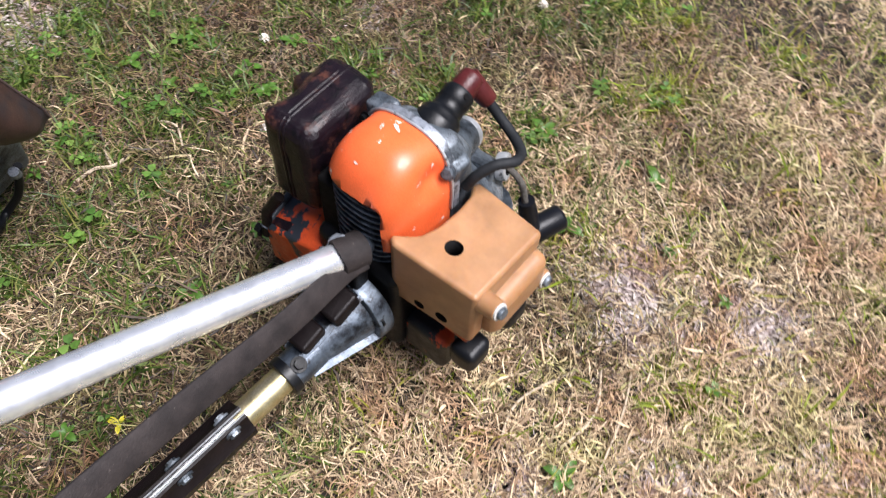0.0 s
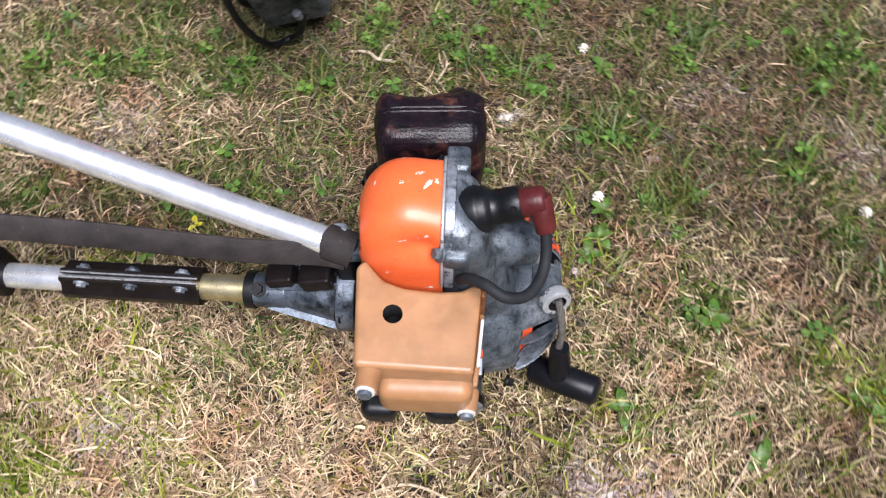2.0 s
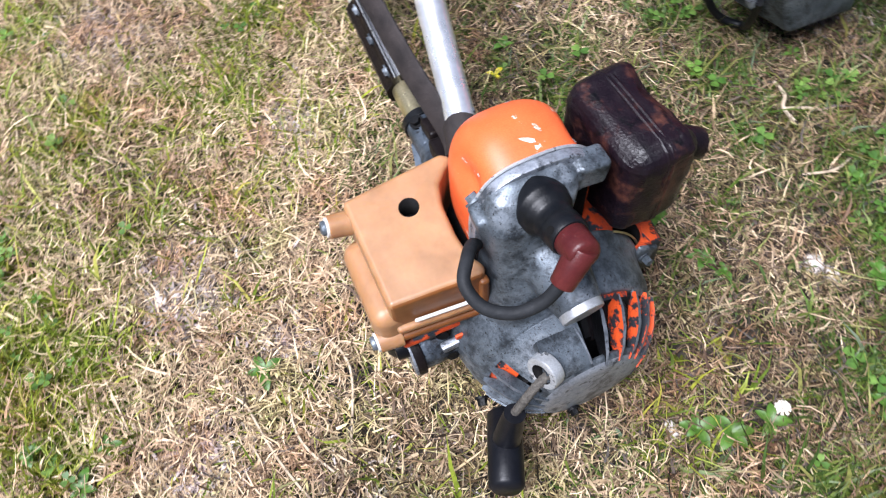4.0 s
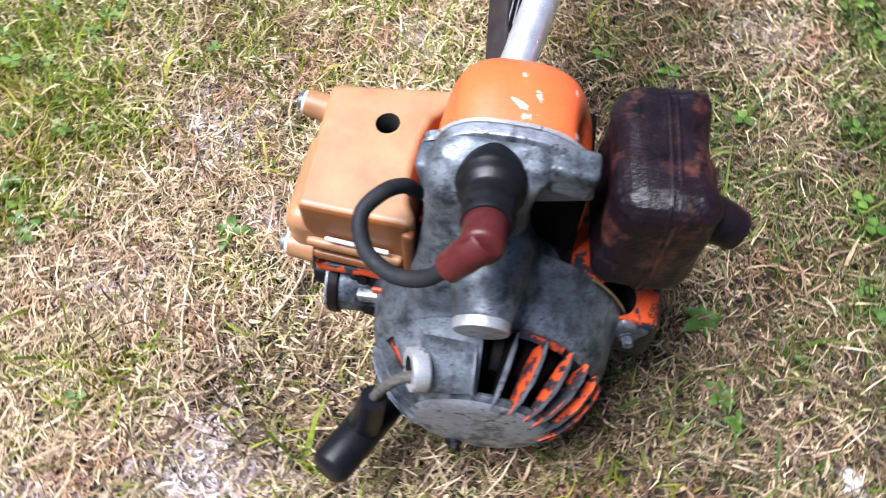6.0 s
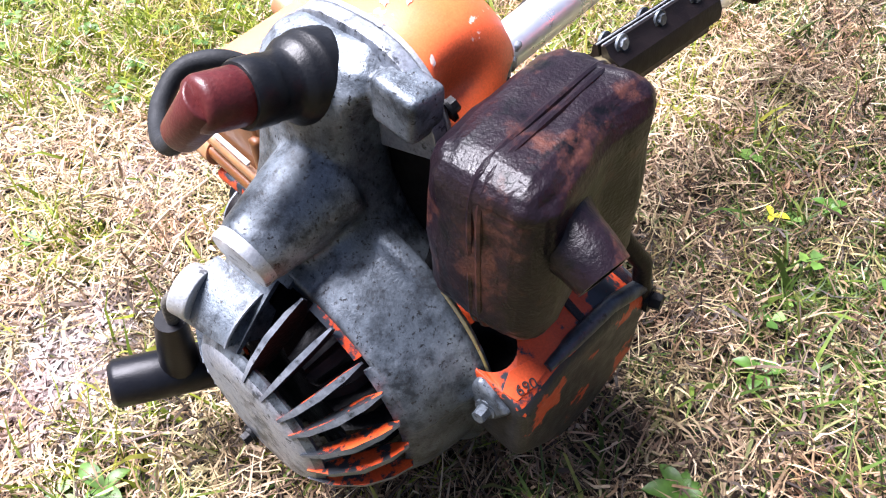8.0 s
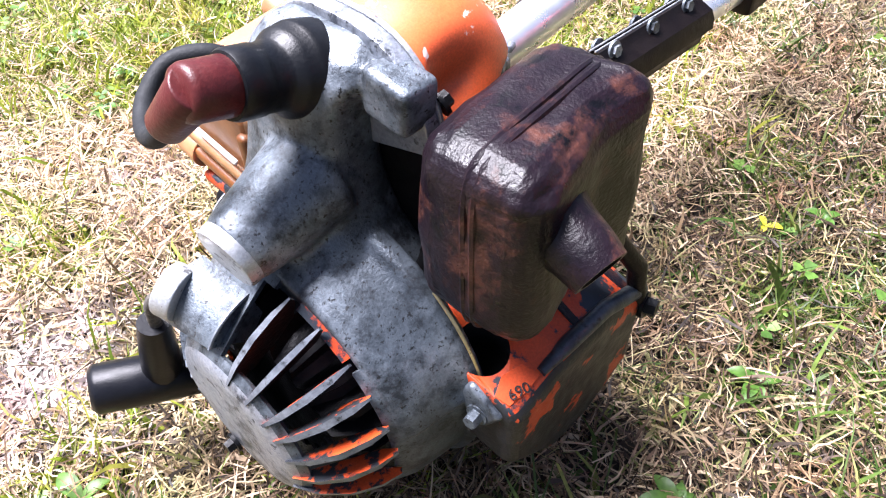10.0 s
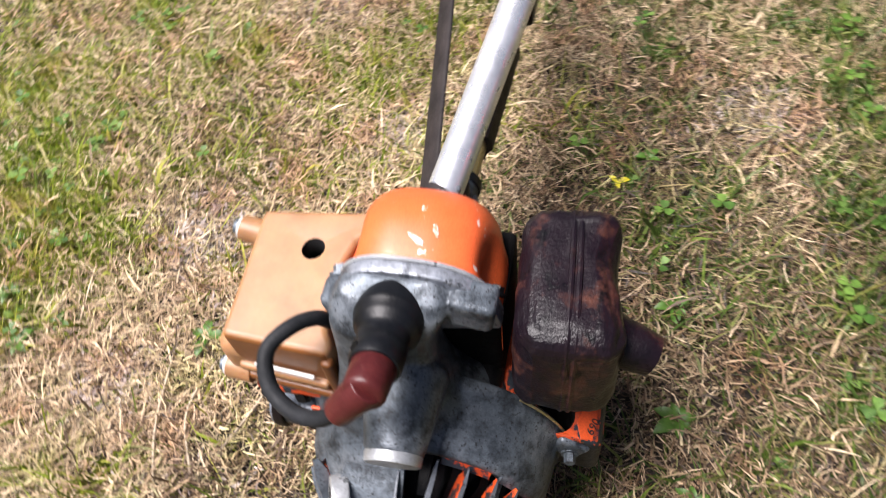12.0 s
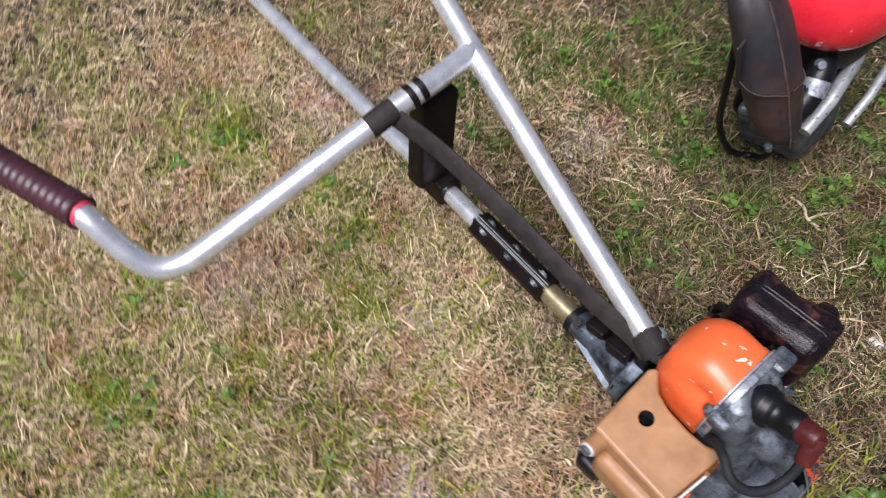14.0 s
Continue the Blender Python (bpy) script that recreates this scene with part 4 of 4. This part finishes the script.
cp = curve_points([V(0.160, -0.006, 0.190), V(0.164, -0.022, 0.183), V(0.167, -0.034, 0.168), ts - V(0.001, 0, 0.004)], 8)
part("starter_cord", sweep(cp, 0.0036, 10, None, [0.0036 + 0.0007 * (k % 2) for k in range(len(cp))]), ROPE, cutter, "frayed starter cord")

# ---- the red machine beside it ----
red = thing("red_brushcutter", "second old brushcutter engine with a chipped red tank", "brushcutter", (-0.22, 0.50, 0.0))
n1, n2 = V(0.94, -0.34, 0.0), V(0.34, 0.94, 0.0)
rings = []
for z, w, d, ox in [(0.140, 0.010, 0.010, 0.008), (0.148, 0.020, 0.020, 0.006), (0.165, 0.029, 0.027, 0.003), (0.195, 0.034, 0.031, 0.0), (0.235, 0.0365, 0.033, 0.0), (0.246, 0.037, 0.0335, 0.0), (0.250, 0.0385, 0.035, 0.0), (0.254, 0.037, 0.0335, 0.0), (0.30, 0.0365, 0.033, -0.004), (0.345, 0.034, 0.030, -0.010), (0.375, 0.028, 0.024, -0.016), (0.388, 0.014, 0.012, -0.02)]:
    z = 0.212 + (z - 0.140) * 0.88
    c = V(-0.154, 0.388, z) + V(-0.40, -0.14, 0) * (z - 0.215) + n1 * ox
    ring = []
    for k in range(36):
        a = 2 * math.pi * k / 36
        ca, sa = math.cos(a), math.sin(a)
        e = 0.8
        pk = 0.0065 * math.exp(-((k if k < 18 else k - 36) / 0.9) ** 2)
        ring.append(c + n1 * (d * math.copysign(abs(ca) ** e, ca) + pk) + n2 * 1.1 * w * math.copysign(abs(sa) ** e, sa))
    rings.append(ring)
ridge_line, belt_line = [r[0] for r in rings[1:-1]], rings[6]
shield = part("exhaust_shield", loft(rings), SHIELD, red, "brown rusted pressed-steel muffler with a ridge", 60)
part("ridge_seam", sweep(ridge_line, 0.0016, 8), SEAM, shield, "scuffed welded ridge")
part("belt_seam", sweep(belt_line + belt_line[:2], 0.0009, 6), SEAM, shield, "scuffed seam round the muffler")
part("shield_tab", prism([V(-0.215, 0.312, 0.377), V(-0.208, 0.334, 0.300), V(-0.205, 0.375, 0.300), V(-0.225, 0.365, 0.378)], (-0.004, -0.001, 0), 0.001, 1), SHIELD, shield, "dark flat sheet tab")
rings = []
for f in range(17):
    a = -math.pi / 2 + math.pi * f / 16
    r, z = math.cos(a) ** 0.6 if f not in (0, 16) else 0.02, math.sin(a)
    rings.append([V(-0.233, 0.548, 0.353) + V(0.108 * r * math.copysign(abs(math.cos(t)) ** 0.8, math.cos(t)), 0.115 * r * math.copysign(abs(math.sin(t)) ** 0.8, math.sin(t)), 0.075 * math.copysign(abs(z) ** 0.8, z)) for t in [2 * math.pi * k / 40 for k in range(40)]])
part("red_tank", loft(rings), RED, red, "round glossy red tank with paint chips", 60)
part("tank_seat", cyl((-0.233, 0.548, 0.245), (-0.233, 0.548, 0.306), 0.085, 0.099, 40, edge=0.004), SLEEVE, red, "dark ring under the red tank")
part("red_engine_body", rbox((-0.232, 0.560, 0.145), (0.100, 0.120, 0.17), 0.02), CAST_DARK, red, "dark engine body")
bm = prism([V(-0.145, 0.452, 0.168), V(-0.140, 0.500, 0.060), V(-0.14, 0.60, 0.055), V(-0.16, 0.62, 0.12), V(-0.165, 0.575, 0.215)], (-0.09, -0.03, 0.0), 0.008, 3)
part("cast_foot", bm, CAST, red, "grey cast engine cover")
part("base_rail", sweep([V(-0.138, 0.447, 0.180), V(-0.142, 0.50, 0.203), V(-0.160, 0.575, 0.228)], 0.0105, 14), BRIGHT, red, "bright scraped metal rail")
part("base_rail", sweep([V(-0.117, 0.553, 0.129), V(-0.121, 0.60, 0.155), V(-0.138, 0.68, 0.18)], 0.007, 14), BRIGHT, red, "bright scraped metal rail")
part("intake_pipe", sweep(curve_points([V(-0.160, 0.415, 0.215), V(-0.158, 0.445, 0.235), V(-0.168, 0.478, 0.262), V(-0.20, 0.52, 0.275)], 6), 0.0195, 20), RUBBER, red, "dark rubber intake pipe")
part("hose_clamp", cyl((-0.156, 0.451, 0.238), (-0.163, 0.466, 0.254), 0.0205, None, 24, edge=0.001), CAST_WORN, red, "bright metal hose clamp")
hp = curve_points([V(-0.165, 0.455, 0.112), V(-0.180, 0.470, 0.060), V(-0.204, 0.485, 0.028), V(-0.230, 0.455, 0.045), V(-0.246, 0.415, 0.130), V(-0.250, 0.392, 0.250), V(-0.263, 0.40, 0.330), V(-0.265, 0.45, 0.360)], 8)
part("black_hose", sweep(hp, 0.0052, 12), RUBBER, red, "thin black rubber hose")
part("hose_fitting", cyl((-0.172, 0.452, 0.104), (-0.174, 0.447, 0.116), 0.0065, None, 12, edge=0.001), CAST_WORN, red, "small grey hose fitting")
tc0 = V(-0.195, 0.487, 0.411)
part("filler_rim", cyl(tc0, tc0 + V(0.002, 0, 0.008), 0.033, 0.030, 32, edge=0.003), WHITE, red, "bare white rim round the filler")
# near-black disc for the shade inside the filler
part("filler_well", cyl(tc0 + V(0.002, 0, 0.006), tc0 + V(0.002, 0, 0.0095), 0.025, None, 28, edge=0.001), VOID, red, "near-black disc for the shade in the filler opening")
part("filler_cap", cyl(tc0 + V(0.002, 0.004, 0.008), tc0 + V(0.002, 0.004, 0.024), 0.011, 0.010, 20, edge=0.002), CAST_DARK, red, "dark metal filler cap")
part("screw", cyl((-0.172, 0.470, 0.276), (-0.164, 0.462, 0.283), 0.007, 0.006, 10, edge=0.001), CAST_WORN, red, "corroded screw")


# ---- lawn ----
rng = np.random.default_rng(7)


def field(p, scale, seed):
    """Smooth random field over the plan, 0 to 1."""
    r = np.random.default_rng(seed)
    g = r.random((96, 96))
    q = p * scale + 40
    i = np.floor(q).astype(int)
    f = q - i
    f = f * f * (3 - 2 * f)
    a, b = i[:, 0] % 96, i[:, 1] % 96
    a1, b1 = (a + 1) % 96, (b + 1) % 96
    return (g[a, b] * (1 - f[:, 0]) + g[a1, b] * f[:, 0]) * (1 - f[:, 1]) + (g[a, b1] * (1 - f[:, 0]) + g[a1, b1] * f[:, 0]) * f[:, 1]


# green patches: (x, y, reach)
TUFTS_NEAR = [(-0.24, -0.6, 0.14), (-0.12, -0.42, 0.08), (0.06, -0.6, 0.12), (-0.36, -0.64, 0.12), (0.08, 0.72, 0.16), (0.22, 0.8, 0.16), (0.38, 0.52, 0.1), (0.6, 0.5, 0.12), (0.86, 0.2, 0.1), (0.47, 0.02, 0.06), (-0.62, 0.42, 0.1), (0.36, 0.24, 0.06), (-0.25, 0.28, 0.07), (-0.3, -0.5, 0.1), (-0.7, -0.4, 0.09), (-0.55, -0.55, 0.1), (0.76, 0.38, 0.16), (0.52, 0.28, 0.09), (0.68, 0.12, 0.1), (0.12, 0.47, 0.1), (0.2, 0.56, 0.12), (0.37, 0.06, 0.06), (0.26, 0.34, 0.1), (-0.16, -0.52, 0.13), (-0.04, -0.47, 0.09), (-0.08, -0.6, 0.14)]
TUFTS_WIDE = [(-0.36, 0.14, 0.06), (-0.46, -0.37, 0.07), (-0.43, -0.25, 0.06), (-0.45, -0.16, 0.06), (-0.88, -0.15, 0.12), (-0.52, 0.22, 0.08), (-0.1, 0.5, 0.1), (-0.62, -0.07, 0.07), (-0.46, 0.62, 0.14), (0.04, 0.45, 0.08), (-0.64, 0.25, 0.08), (-0.31, 0.15, 0.05), (0.07, 0.25, 0.02), (-0.05, 0.38, 0.06), (0.03, 0.31, 0.03), (-0.1, 0.43, 0.12), (0.02, 0.6, 0.16), (-0.24, 0.33, 0.08), (-0.3, 0.42, 0.12), (-0.45, 0.45, 0.16), (-0.06, 0.72, 0.16), (-0.2, -0.76, 0.2), (-0.42, -0.8, 0.2), (0, -0.76, 0.18), (0.12, -0.68, 0.12), (-0.3, -0.55, 0.14)]
SMALL_TUFTS = [(0.62, 0.12), (0.57, 0.17), (0.74, 0.03), (0.78, -0.15), (0.56, -0.04), (0.38, 0.06), (0.48, 0.03), (0.26, 0.29), (0.33, 0.21), (0.58, 0.43), (0.54, -0.03), (-0.13, 0.49), (0.03, 0.51), (-0.56, 0.26), (-0.59, 0.37), (0.16, 0.58), (0.1, 0.5), (0.17, 0.42), (0.39, 0.47), (0.29, 0.33), (0.29, 0.4), (0.37, 0.23), (-0.53, -0.12), (-0.22, 0.21), (-0.35, 0.16), (-0.4, 0.21), (-0.14, 0.22), (-0.21, 0.25), (0.27, -0.1), (0.16, -0.3), (-0.61, -0.05), (-0.57, 0.06), (-0.31, 0.25), (-0.38, -0.16), (-0.25, -0.34), (-0.64, 0.13), (-0.45, 0.27), (-0.41, -0.23), (-0.54, -0.07), (-0.98, 0.14), (-0.43, -0.42)]
TUFTS = np.array(TUFTS_NEAR + TUFTS_WIDE + [(x, y, 0.045) for x, y in SMALL_TUFTS])


def greenness(p):
    g = 0.55 * field(p, 7, 1) + 0.45 * field(p, 19, 2)
    g = np.clip((g - 0.60) * 3.2, 0, 0.45) * 0.5
    g += np.clip(-0.42 - p[:, 1], 0, 0.3) * np.clip(2.6 * field(p, 11, 8) - 0.7, 0, 1)
    for x, y, r in TUFTS:
        d = np.hypot(p[:, 0] - x, p[:, 1] - y) / r
        loose, tight = np.clip(2.0 * field(p, 24, 5) - 0.15, 0, 1.1), np.clip(2.8 * field(p, 28, 5) - 0.85, 0, 1.0)
        g = np.maximum(g, np.clip(1.15 - d, 0, 0.95) * (1.25 * tight if y > 0 else loose))
    return g


WORN = np.array([(0.232, -0.195, 0.062), (0.62, 0.33, 0.05), (0.42, 0.42, 0.04), (-0.16, -0.30, 0.06), (0.05, -0.33, 0.04), (-0.33, -0.12, 0.05), (-0.62, -0.30, 0.07), (0.02, 0.80, 0.06), (-0.42, 0.32, 0.05), (-0.20, 0.62, 0.05), (-0.05, -0.22, 0.03), (-0.80, 0.05, 0.08), (0.30, -0.34, 0.05), (0.150, -0.500, 0.05)])


def bare(p):
    b = np.zeros(len(p))
    for x, y, r in WORN:
        d = np.hypot(p[:, 0] - x, p[:, 1] - y) / r + 0.9 * (field(p, 30, 3) - 0.5)
        b = np.maximum(b, np.clip(1.35 - d, 0, 1) * (1.0 if x > 0.2 and y < -0.1 else 0.5))
    return b


def scatter(count):
    """Points over the plan, closer together round the engine."""
    n1 = int(count * 0.42)
    a = np.stack([rng.uniform(-1.1, 0.72, n1), rng.uniform(-0.65, 0.72, n1)], 1)
    b = np.stack([rng.uniform(-1.8, 1.25, count - n1), rng.uniform(-0.95, 1.2, count - n1)], 1)
    n3 = count // 12
    c = np.stack([rng.normal(-0.2, 1.3, n3), rng.normal(0.1, 0.9, n3)], 1)
    a, b = a + rng.normal(0, 0.06, a.shape), b + rng.normal(0, 0.13, b.shape)
    return np.concatenate([a, b, c[c[:, 1] < 1.5]])


def blade_mesh(name, base, heading, length, width, lift, droop, material, z0=0.0):
    """Thin bent blades, five triangles each."""
    n = len(base)
    rows = []
    pos = np.concatenate([base, np.full((n, 1), -0.004) + z0 * np.ones((n, 1)) if np.isscalar(z0) else z0[:, None]], 1)
    side = np.stack([-np.sin(heading), np.cos(heading), np.zeros(n)], 1)
    twist = rng.uniform(-0.7, 0.7, n)
    side[:, 2] = np.sin(twist)
    turn = rng.normal(0, 0.5, n)
    ang = lift.copy()
    hd = heading.copy()
    for k, wf in enumerate((0.8, 1.0, 0.7, 0.0)):
        if wf:
            rows += [pos + side * (width * wf / 2)[:, None], pos - side * (width * wf / 2)[:, None]]
        else:
            rows.append(pos)
        step = length / 3
        pos = pos + np.stack([np.cos(hd) * np.cos(ang) * step, np.sin(hd) * np.cos(ang) * step, np.sin(ang) * step], 1)
        pos[:, 2] = np.maximum(pos[:, 2], 0.0005)
        ang = ang - droop
        hd = hd + turn
    verts = np.stack(rows, 1).reshape(-1, 3)
    pat = np.array([0, 1, 3, 0, 3, 2, 2, 3, 5, 2, 5, 4, 4, 5, 6])
    loops = (np.arange(n)[:, None] * 7 + pat[None]).ravel()
    me = bpy.data.meshes.new(name)
    me.vertices.add(len(verts)), me.loops.add(len(loops)), me.polygons.add(n * 5)
    me.vertices.foreach_set("co", verts.ravel().astype(np.float32))
    me.loops.foreach_set("vertex_index", loops.astype(np.int32))
    me.polygons.foreach_set("loop_start", np.arange(0, n * 15, 3, dtype=np.int32))
    me.polygons.foreach_set("use_smooth", np.ones(n * 5, bool))
    me.update()
    me.validate()
    me.materials.append(material)
    return new(name, me)


p = scatter(470000)
p = p[rng.random(len(p)) > np.maximum(np.maximum(bare(p) * 0.88, greenness(p) * 0.8), np.clip(1.5 - 3.2 * field(p, 55, 21), 0, 0.75))]
# pale and dark shares also put the lawn's falloff in light into colour
pale = rng.random(len(p)) < np.clip(0.38 - 1.25 * p[:, 1] - 0.5 * np.minimum(p[:, 0], 0) - 0.7 * np.clip(p[:, 0], 0, 0.5) * (p[:, 1] > -0.12) + 1.3 * (field(p, 6, 9) - 0.5), 0.02, 0.95)
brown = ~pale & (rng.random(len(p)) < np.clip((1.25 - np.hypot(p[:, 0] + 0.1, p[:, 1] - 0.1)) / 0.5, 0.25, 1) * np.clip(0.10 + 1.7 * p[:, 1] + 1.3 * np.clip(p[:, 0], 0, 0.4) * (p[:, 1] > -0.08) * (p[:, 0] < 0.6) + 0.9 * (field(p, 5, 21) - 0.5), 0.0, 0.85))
for name, q, m, label in (("dry_grass", p[~pale & ~brown], STRAW, "tangled dry brown mown grass"), ("shaded_brown_grass", p[brown], STRAW_BROWN, "tangled darker brown mown grass, the dimmer side's shade in its colour"), ("bleached_lit_grass", p[pale], STRAW_PALE, "tangled bleached straw-coloured mown grass, thickest on the lawn's brighter-lit side")):
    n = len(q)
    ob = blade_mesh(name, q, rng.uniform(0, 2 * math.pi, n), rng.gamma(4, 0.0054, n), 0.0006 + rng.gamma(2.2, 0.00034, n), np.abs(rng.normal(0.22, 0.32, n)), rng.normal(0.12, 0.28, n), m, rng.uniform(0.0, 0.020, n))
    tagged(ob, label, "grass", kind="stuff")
p = scatter(400000)
p = p[rng.random(len(p)) < (greenness(p) * 0.95 + 0.05 + 0.08 * np.clip(2.4 * field(p, 40, 31) - 1.1, 0, 1)) * (1 - bare(p) * 0.97)]
deep = p[:, 1] + 0.5 * (field(p, 5, 12) - 0.5) > 0.05
for name, g, m, label in (("green_grass", p[~deep], GREEN, "short yellow-green grass blades in uneven tufts"), ("deep_green_grass", p[deep], DEEP_GREEN, "short deep green grass blades in small tufts")):
    n = len(g)
    ob = blade_mesh(name, g, rng.uniform(0, 2 * math.pi, n), rng.gamma(7, 0.0058, n), 0.0010 + rng.gamma(2.0, 0.0006, n), rng.uniform(0.25, 1.30, n), rng.uniform(0.05, 0.5, n), m)
    tagged(ob, label, "grass", kind="stuff")
q = np.concatenate([rng.normal(0, r * 0.65, (int((520000 if x > 0.2 and y < -0.1 else 200000) * r * r), 2)) + (x, y) for x, y, r in WORN])
n = len(q)
ob = blade_mesh("bleached_litter", q, rng.uniform(0, 2 * math.pi, n), rng.uniform(0.008, 0.03, n), rng.uniform(0.0015, 0.004, n), rng.normal(0.1, 0.2, n), rng.normal(0.1, 0.2, n), PALE, rng.uniform(0.002, 0.010, n))
tagged(ob, "pale bleached shredded litter on bare soil", "litter", kind="stuff")

# clover leaves
p = scatter(22000)
p = p[rng.random(len(p)) < np.clip(greenness(p) - 0.30, 0, 1) * 0.28]
verts, faces = [], []
for x, y in p:
    z, a0, s = rng.uniform(0.012, 0.034), rng.uniform(0, 6.28), rng.uniform(0.005, 0.013)
    for k in range(3):
        a = a0 + k * 2.094
        lift = rng.uniform(-0.15, 0.35)
        b = len(verts)
        verts.append((x, y, z))
        for dr, da in ((0.6, 0.75), (1.05, 0.42), (0.98, 0.0), (1.05, -0.42), (0.6, -0.75)):
            verts.append((x + s * dr * math.cos(a + da), y + s * dr * math.sin(a + da), z + s * dr * lift))
        faces += [(b, b + 1, b + 2), (b, b + 2, b + 3), (b, b + 3, b + 4), (b, b + 4, b + 5)]
me = bpy.data.meshes.new("clover_leaves")
me.from_pydata(verts, [], faces)
me.materials.append(CLOVER)
tagged(new("clover_leaves", me), "small green clover leaves among the grass", "clover", kind="stuff")


# ---- small things on the lawn ----
def flower(at, tone, label, r=0.008, h=0.022):
    e = thing("flower", label, "flower", (*at, 0.0), "flowers in the lawn")
    part("stem", cyl((at[0], at[1], -0.003), (at[0] + 0.002, at[1], h), 0.0008, 0.0006, 6), CLOVER, e)
    b = bmesh.new()
    for k in range(26):
        a, f = 2.4 * k, (k + 0.5) / 26
        d = V(math.cos(a) * math.sin(math.pi * 0.62 * f), math.sin(a) * math.sin(math.pi * 0.62 * f), math.cos(math.pi * 0.62 * f))
        c = V(at[0] + 0.002, at[1], h)
        cyl(c + d * r * 0.2, c + d * r, r * 0.10, r * 0.22, 5, b)
    part("flower_head", b, tone, e)
    return e


for at in ((0.238, 0.489), (0.244, 0.222), (0.595, 0.212), (0.36, 0.62), (0.68, 0.42)):
    flower(at, PETAL, "small faded white clover flower on a short stem")


def pebble(at, r, seed):
    b = bmesh.new()
    bmesh.ops.create_icosphere(b, subdivisions=3, radius=r)
    for v in b.verts:
        n = v.co.normalized()
        v.co = V(v.co.x * 1.25, v.co.y * 0.9, v.co.z * 1.05) * (1 + 0.22 * noise.noise(n * 1.7 + V(seed, 0, 0))) + V(at[0], at[1], r * 0.75)
    ob = new("pebble", mesh_of("pebble", b, STONE))
    return tagged(ob, "small pale chalky stone lying in the grass", "stone", "pale stones")


for k, (x, y, r) in enumerate([(0.124, 0.360, 0.011), (0.143, 0.370, 0.009), (0.215, 0.115, 0.008), (-0.16, -0.33, 0.009), (0.33, 0.30, 0.007)]):
    pebble((x, y), r, 3.7 * k)


def broad_weed(at, size, leaves, seed, label, tone=None):
    """A low rosette of folded oval leaves."""
    e = thing("weed", label, "weed", (*at, 0.0), "broad-leaved weeds")
    r = random.Random(seed)
    for k in range(leaves):
        a = 2 * math.pi * k / leaves + r.uniform(-0.3, 0.3)
        ln = size * r.uniform(0.6, 1.3)
        d, sd2 = V(math.cos(a), math.sin(a), 0), V(-math.sin(a), math.cos(a), 0)
        rows = []
        for i in range(7):
            f = i / 6
            w = ln * 0.25 * math.sin(math.pi * min(1, f * 0.92 + 0.06)) ** 0.8
            c = V(at[0], at[1], 0.017) + d * ln * f + V(0, 0, ln * (0.65 * f - 0.55 * f * f))
            rows.append([c + sd2 * w + V(0, 0, w * 0.35), c, c - sd2 * w + V(0, 0, w * 0.35)])
        part("leaf", loft(rows, None, (False, False), False), tone or WEED, e, sharp=80)
    return e


WEEDS = [(0.067, 0.248), (0.090, 0.262), (-0.864, -0.248), (0.20, 0.60), (0.05, 0.66), (-0.03, 0.60), (0.075, 0.600), (0.055, 0.473), (0.174, 0.580), (0.098, 0.481), (0.268, 0.457), (-0.139, 0.524), (0.289, 0.320), (0.345, 0.171), (0.375, 0.054), (0.823, 0.056), (0.544, 0.311), (0.128, 0.442), (0.165, 0.411), (0.084, 0.522), (0.245, 0.164), (0.398, -0.069)]
WEEDS += [(0.403, -0.117), (0.378, 0.232), (0.585, 0.429), (0.533, -0.043), (0.668, 0.465), (0.500, 0.515), (0.565, 0.542), (-0.048, 0.534), (0.177, 0.463), (-0.042, 0.404), (0.252, 0.204), (0.332, 0.339), (0.227, 0.135), (0.019, 0.548), (-0.017, -0.246), (0.293, -0.282), (-0.006, 0.233), (-0.326, 0.194), (-0.127, 0.228)]
WEEDS += [(-0.009, -0.419), (0.023, -0.452), (-0.039, -0.611), (-0.038, -0.496), (0.310, -0.188), (0.256, -0.065)]
for k, at in enumerate(WEEDS):
    broad_weed(at, (0.018, 0.013, 0.021, 0.015)[k % 4], (6, 4, 5, 7, 5)[k % 5], k, "low green weed with oval leaves")


broad_weed((-0.283, 0.159), 0.013, 3, 77, "small weed with bright yellow leaves", YELLOW)


def stalk(pts, r=0.0016):
    b = sweep(curve_points(pts, 6), r, 6)
    ob = new("dry_stalk", mesh_of("dry_stalk", b, STALK))
    return tagged(ob, "long pale dry grass stalk lying on the lawn", "stalk", "dry stalks")


stalk([(-0.115, 0.478, 0.012), (-0.085, 0.470, 0.02), (-0.068, 0.455, 0.022), (-0.045, 0.462, 0.012)], 0.0024)
stalk([(-0.068, 0.455, 0.02), (-0.058, 0.485, 0.016), (-0.052, 0.50, 0.008)], 0.002)
stalk([(0.33, -0.20, 0.012), (0.37, -0.15, 0.02), (0.42, -0.08, 0.014)])
stalk([(-0.02, -0.22, 0.014), (0.06, -0.235, 0.018), (0.12, -0.21, 0.012)])
stalk([(0.02, 0.42, 0.012), (0.035, 0.45, 0.022), (0.025, 0.49, 0.012)])
stalk([(0.10, -0.19, 0.014), (0.02, -0.16, 0.02), (-0.04, -0.175, 0.012)])
stalk([(-0.02, -0.28, 0.014), (0.08, -0.26, 0.02), (0.15, -0.235, 0.012)])
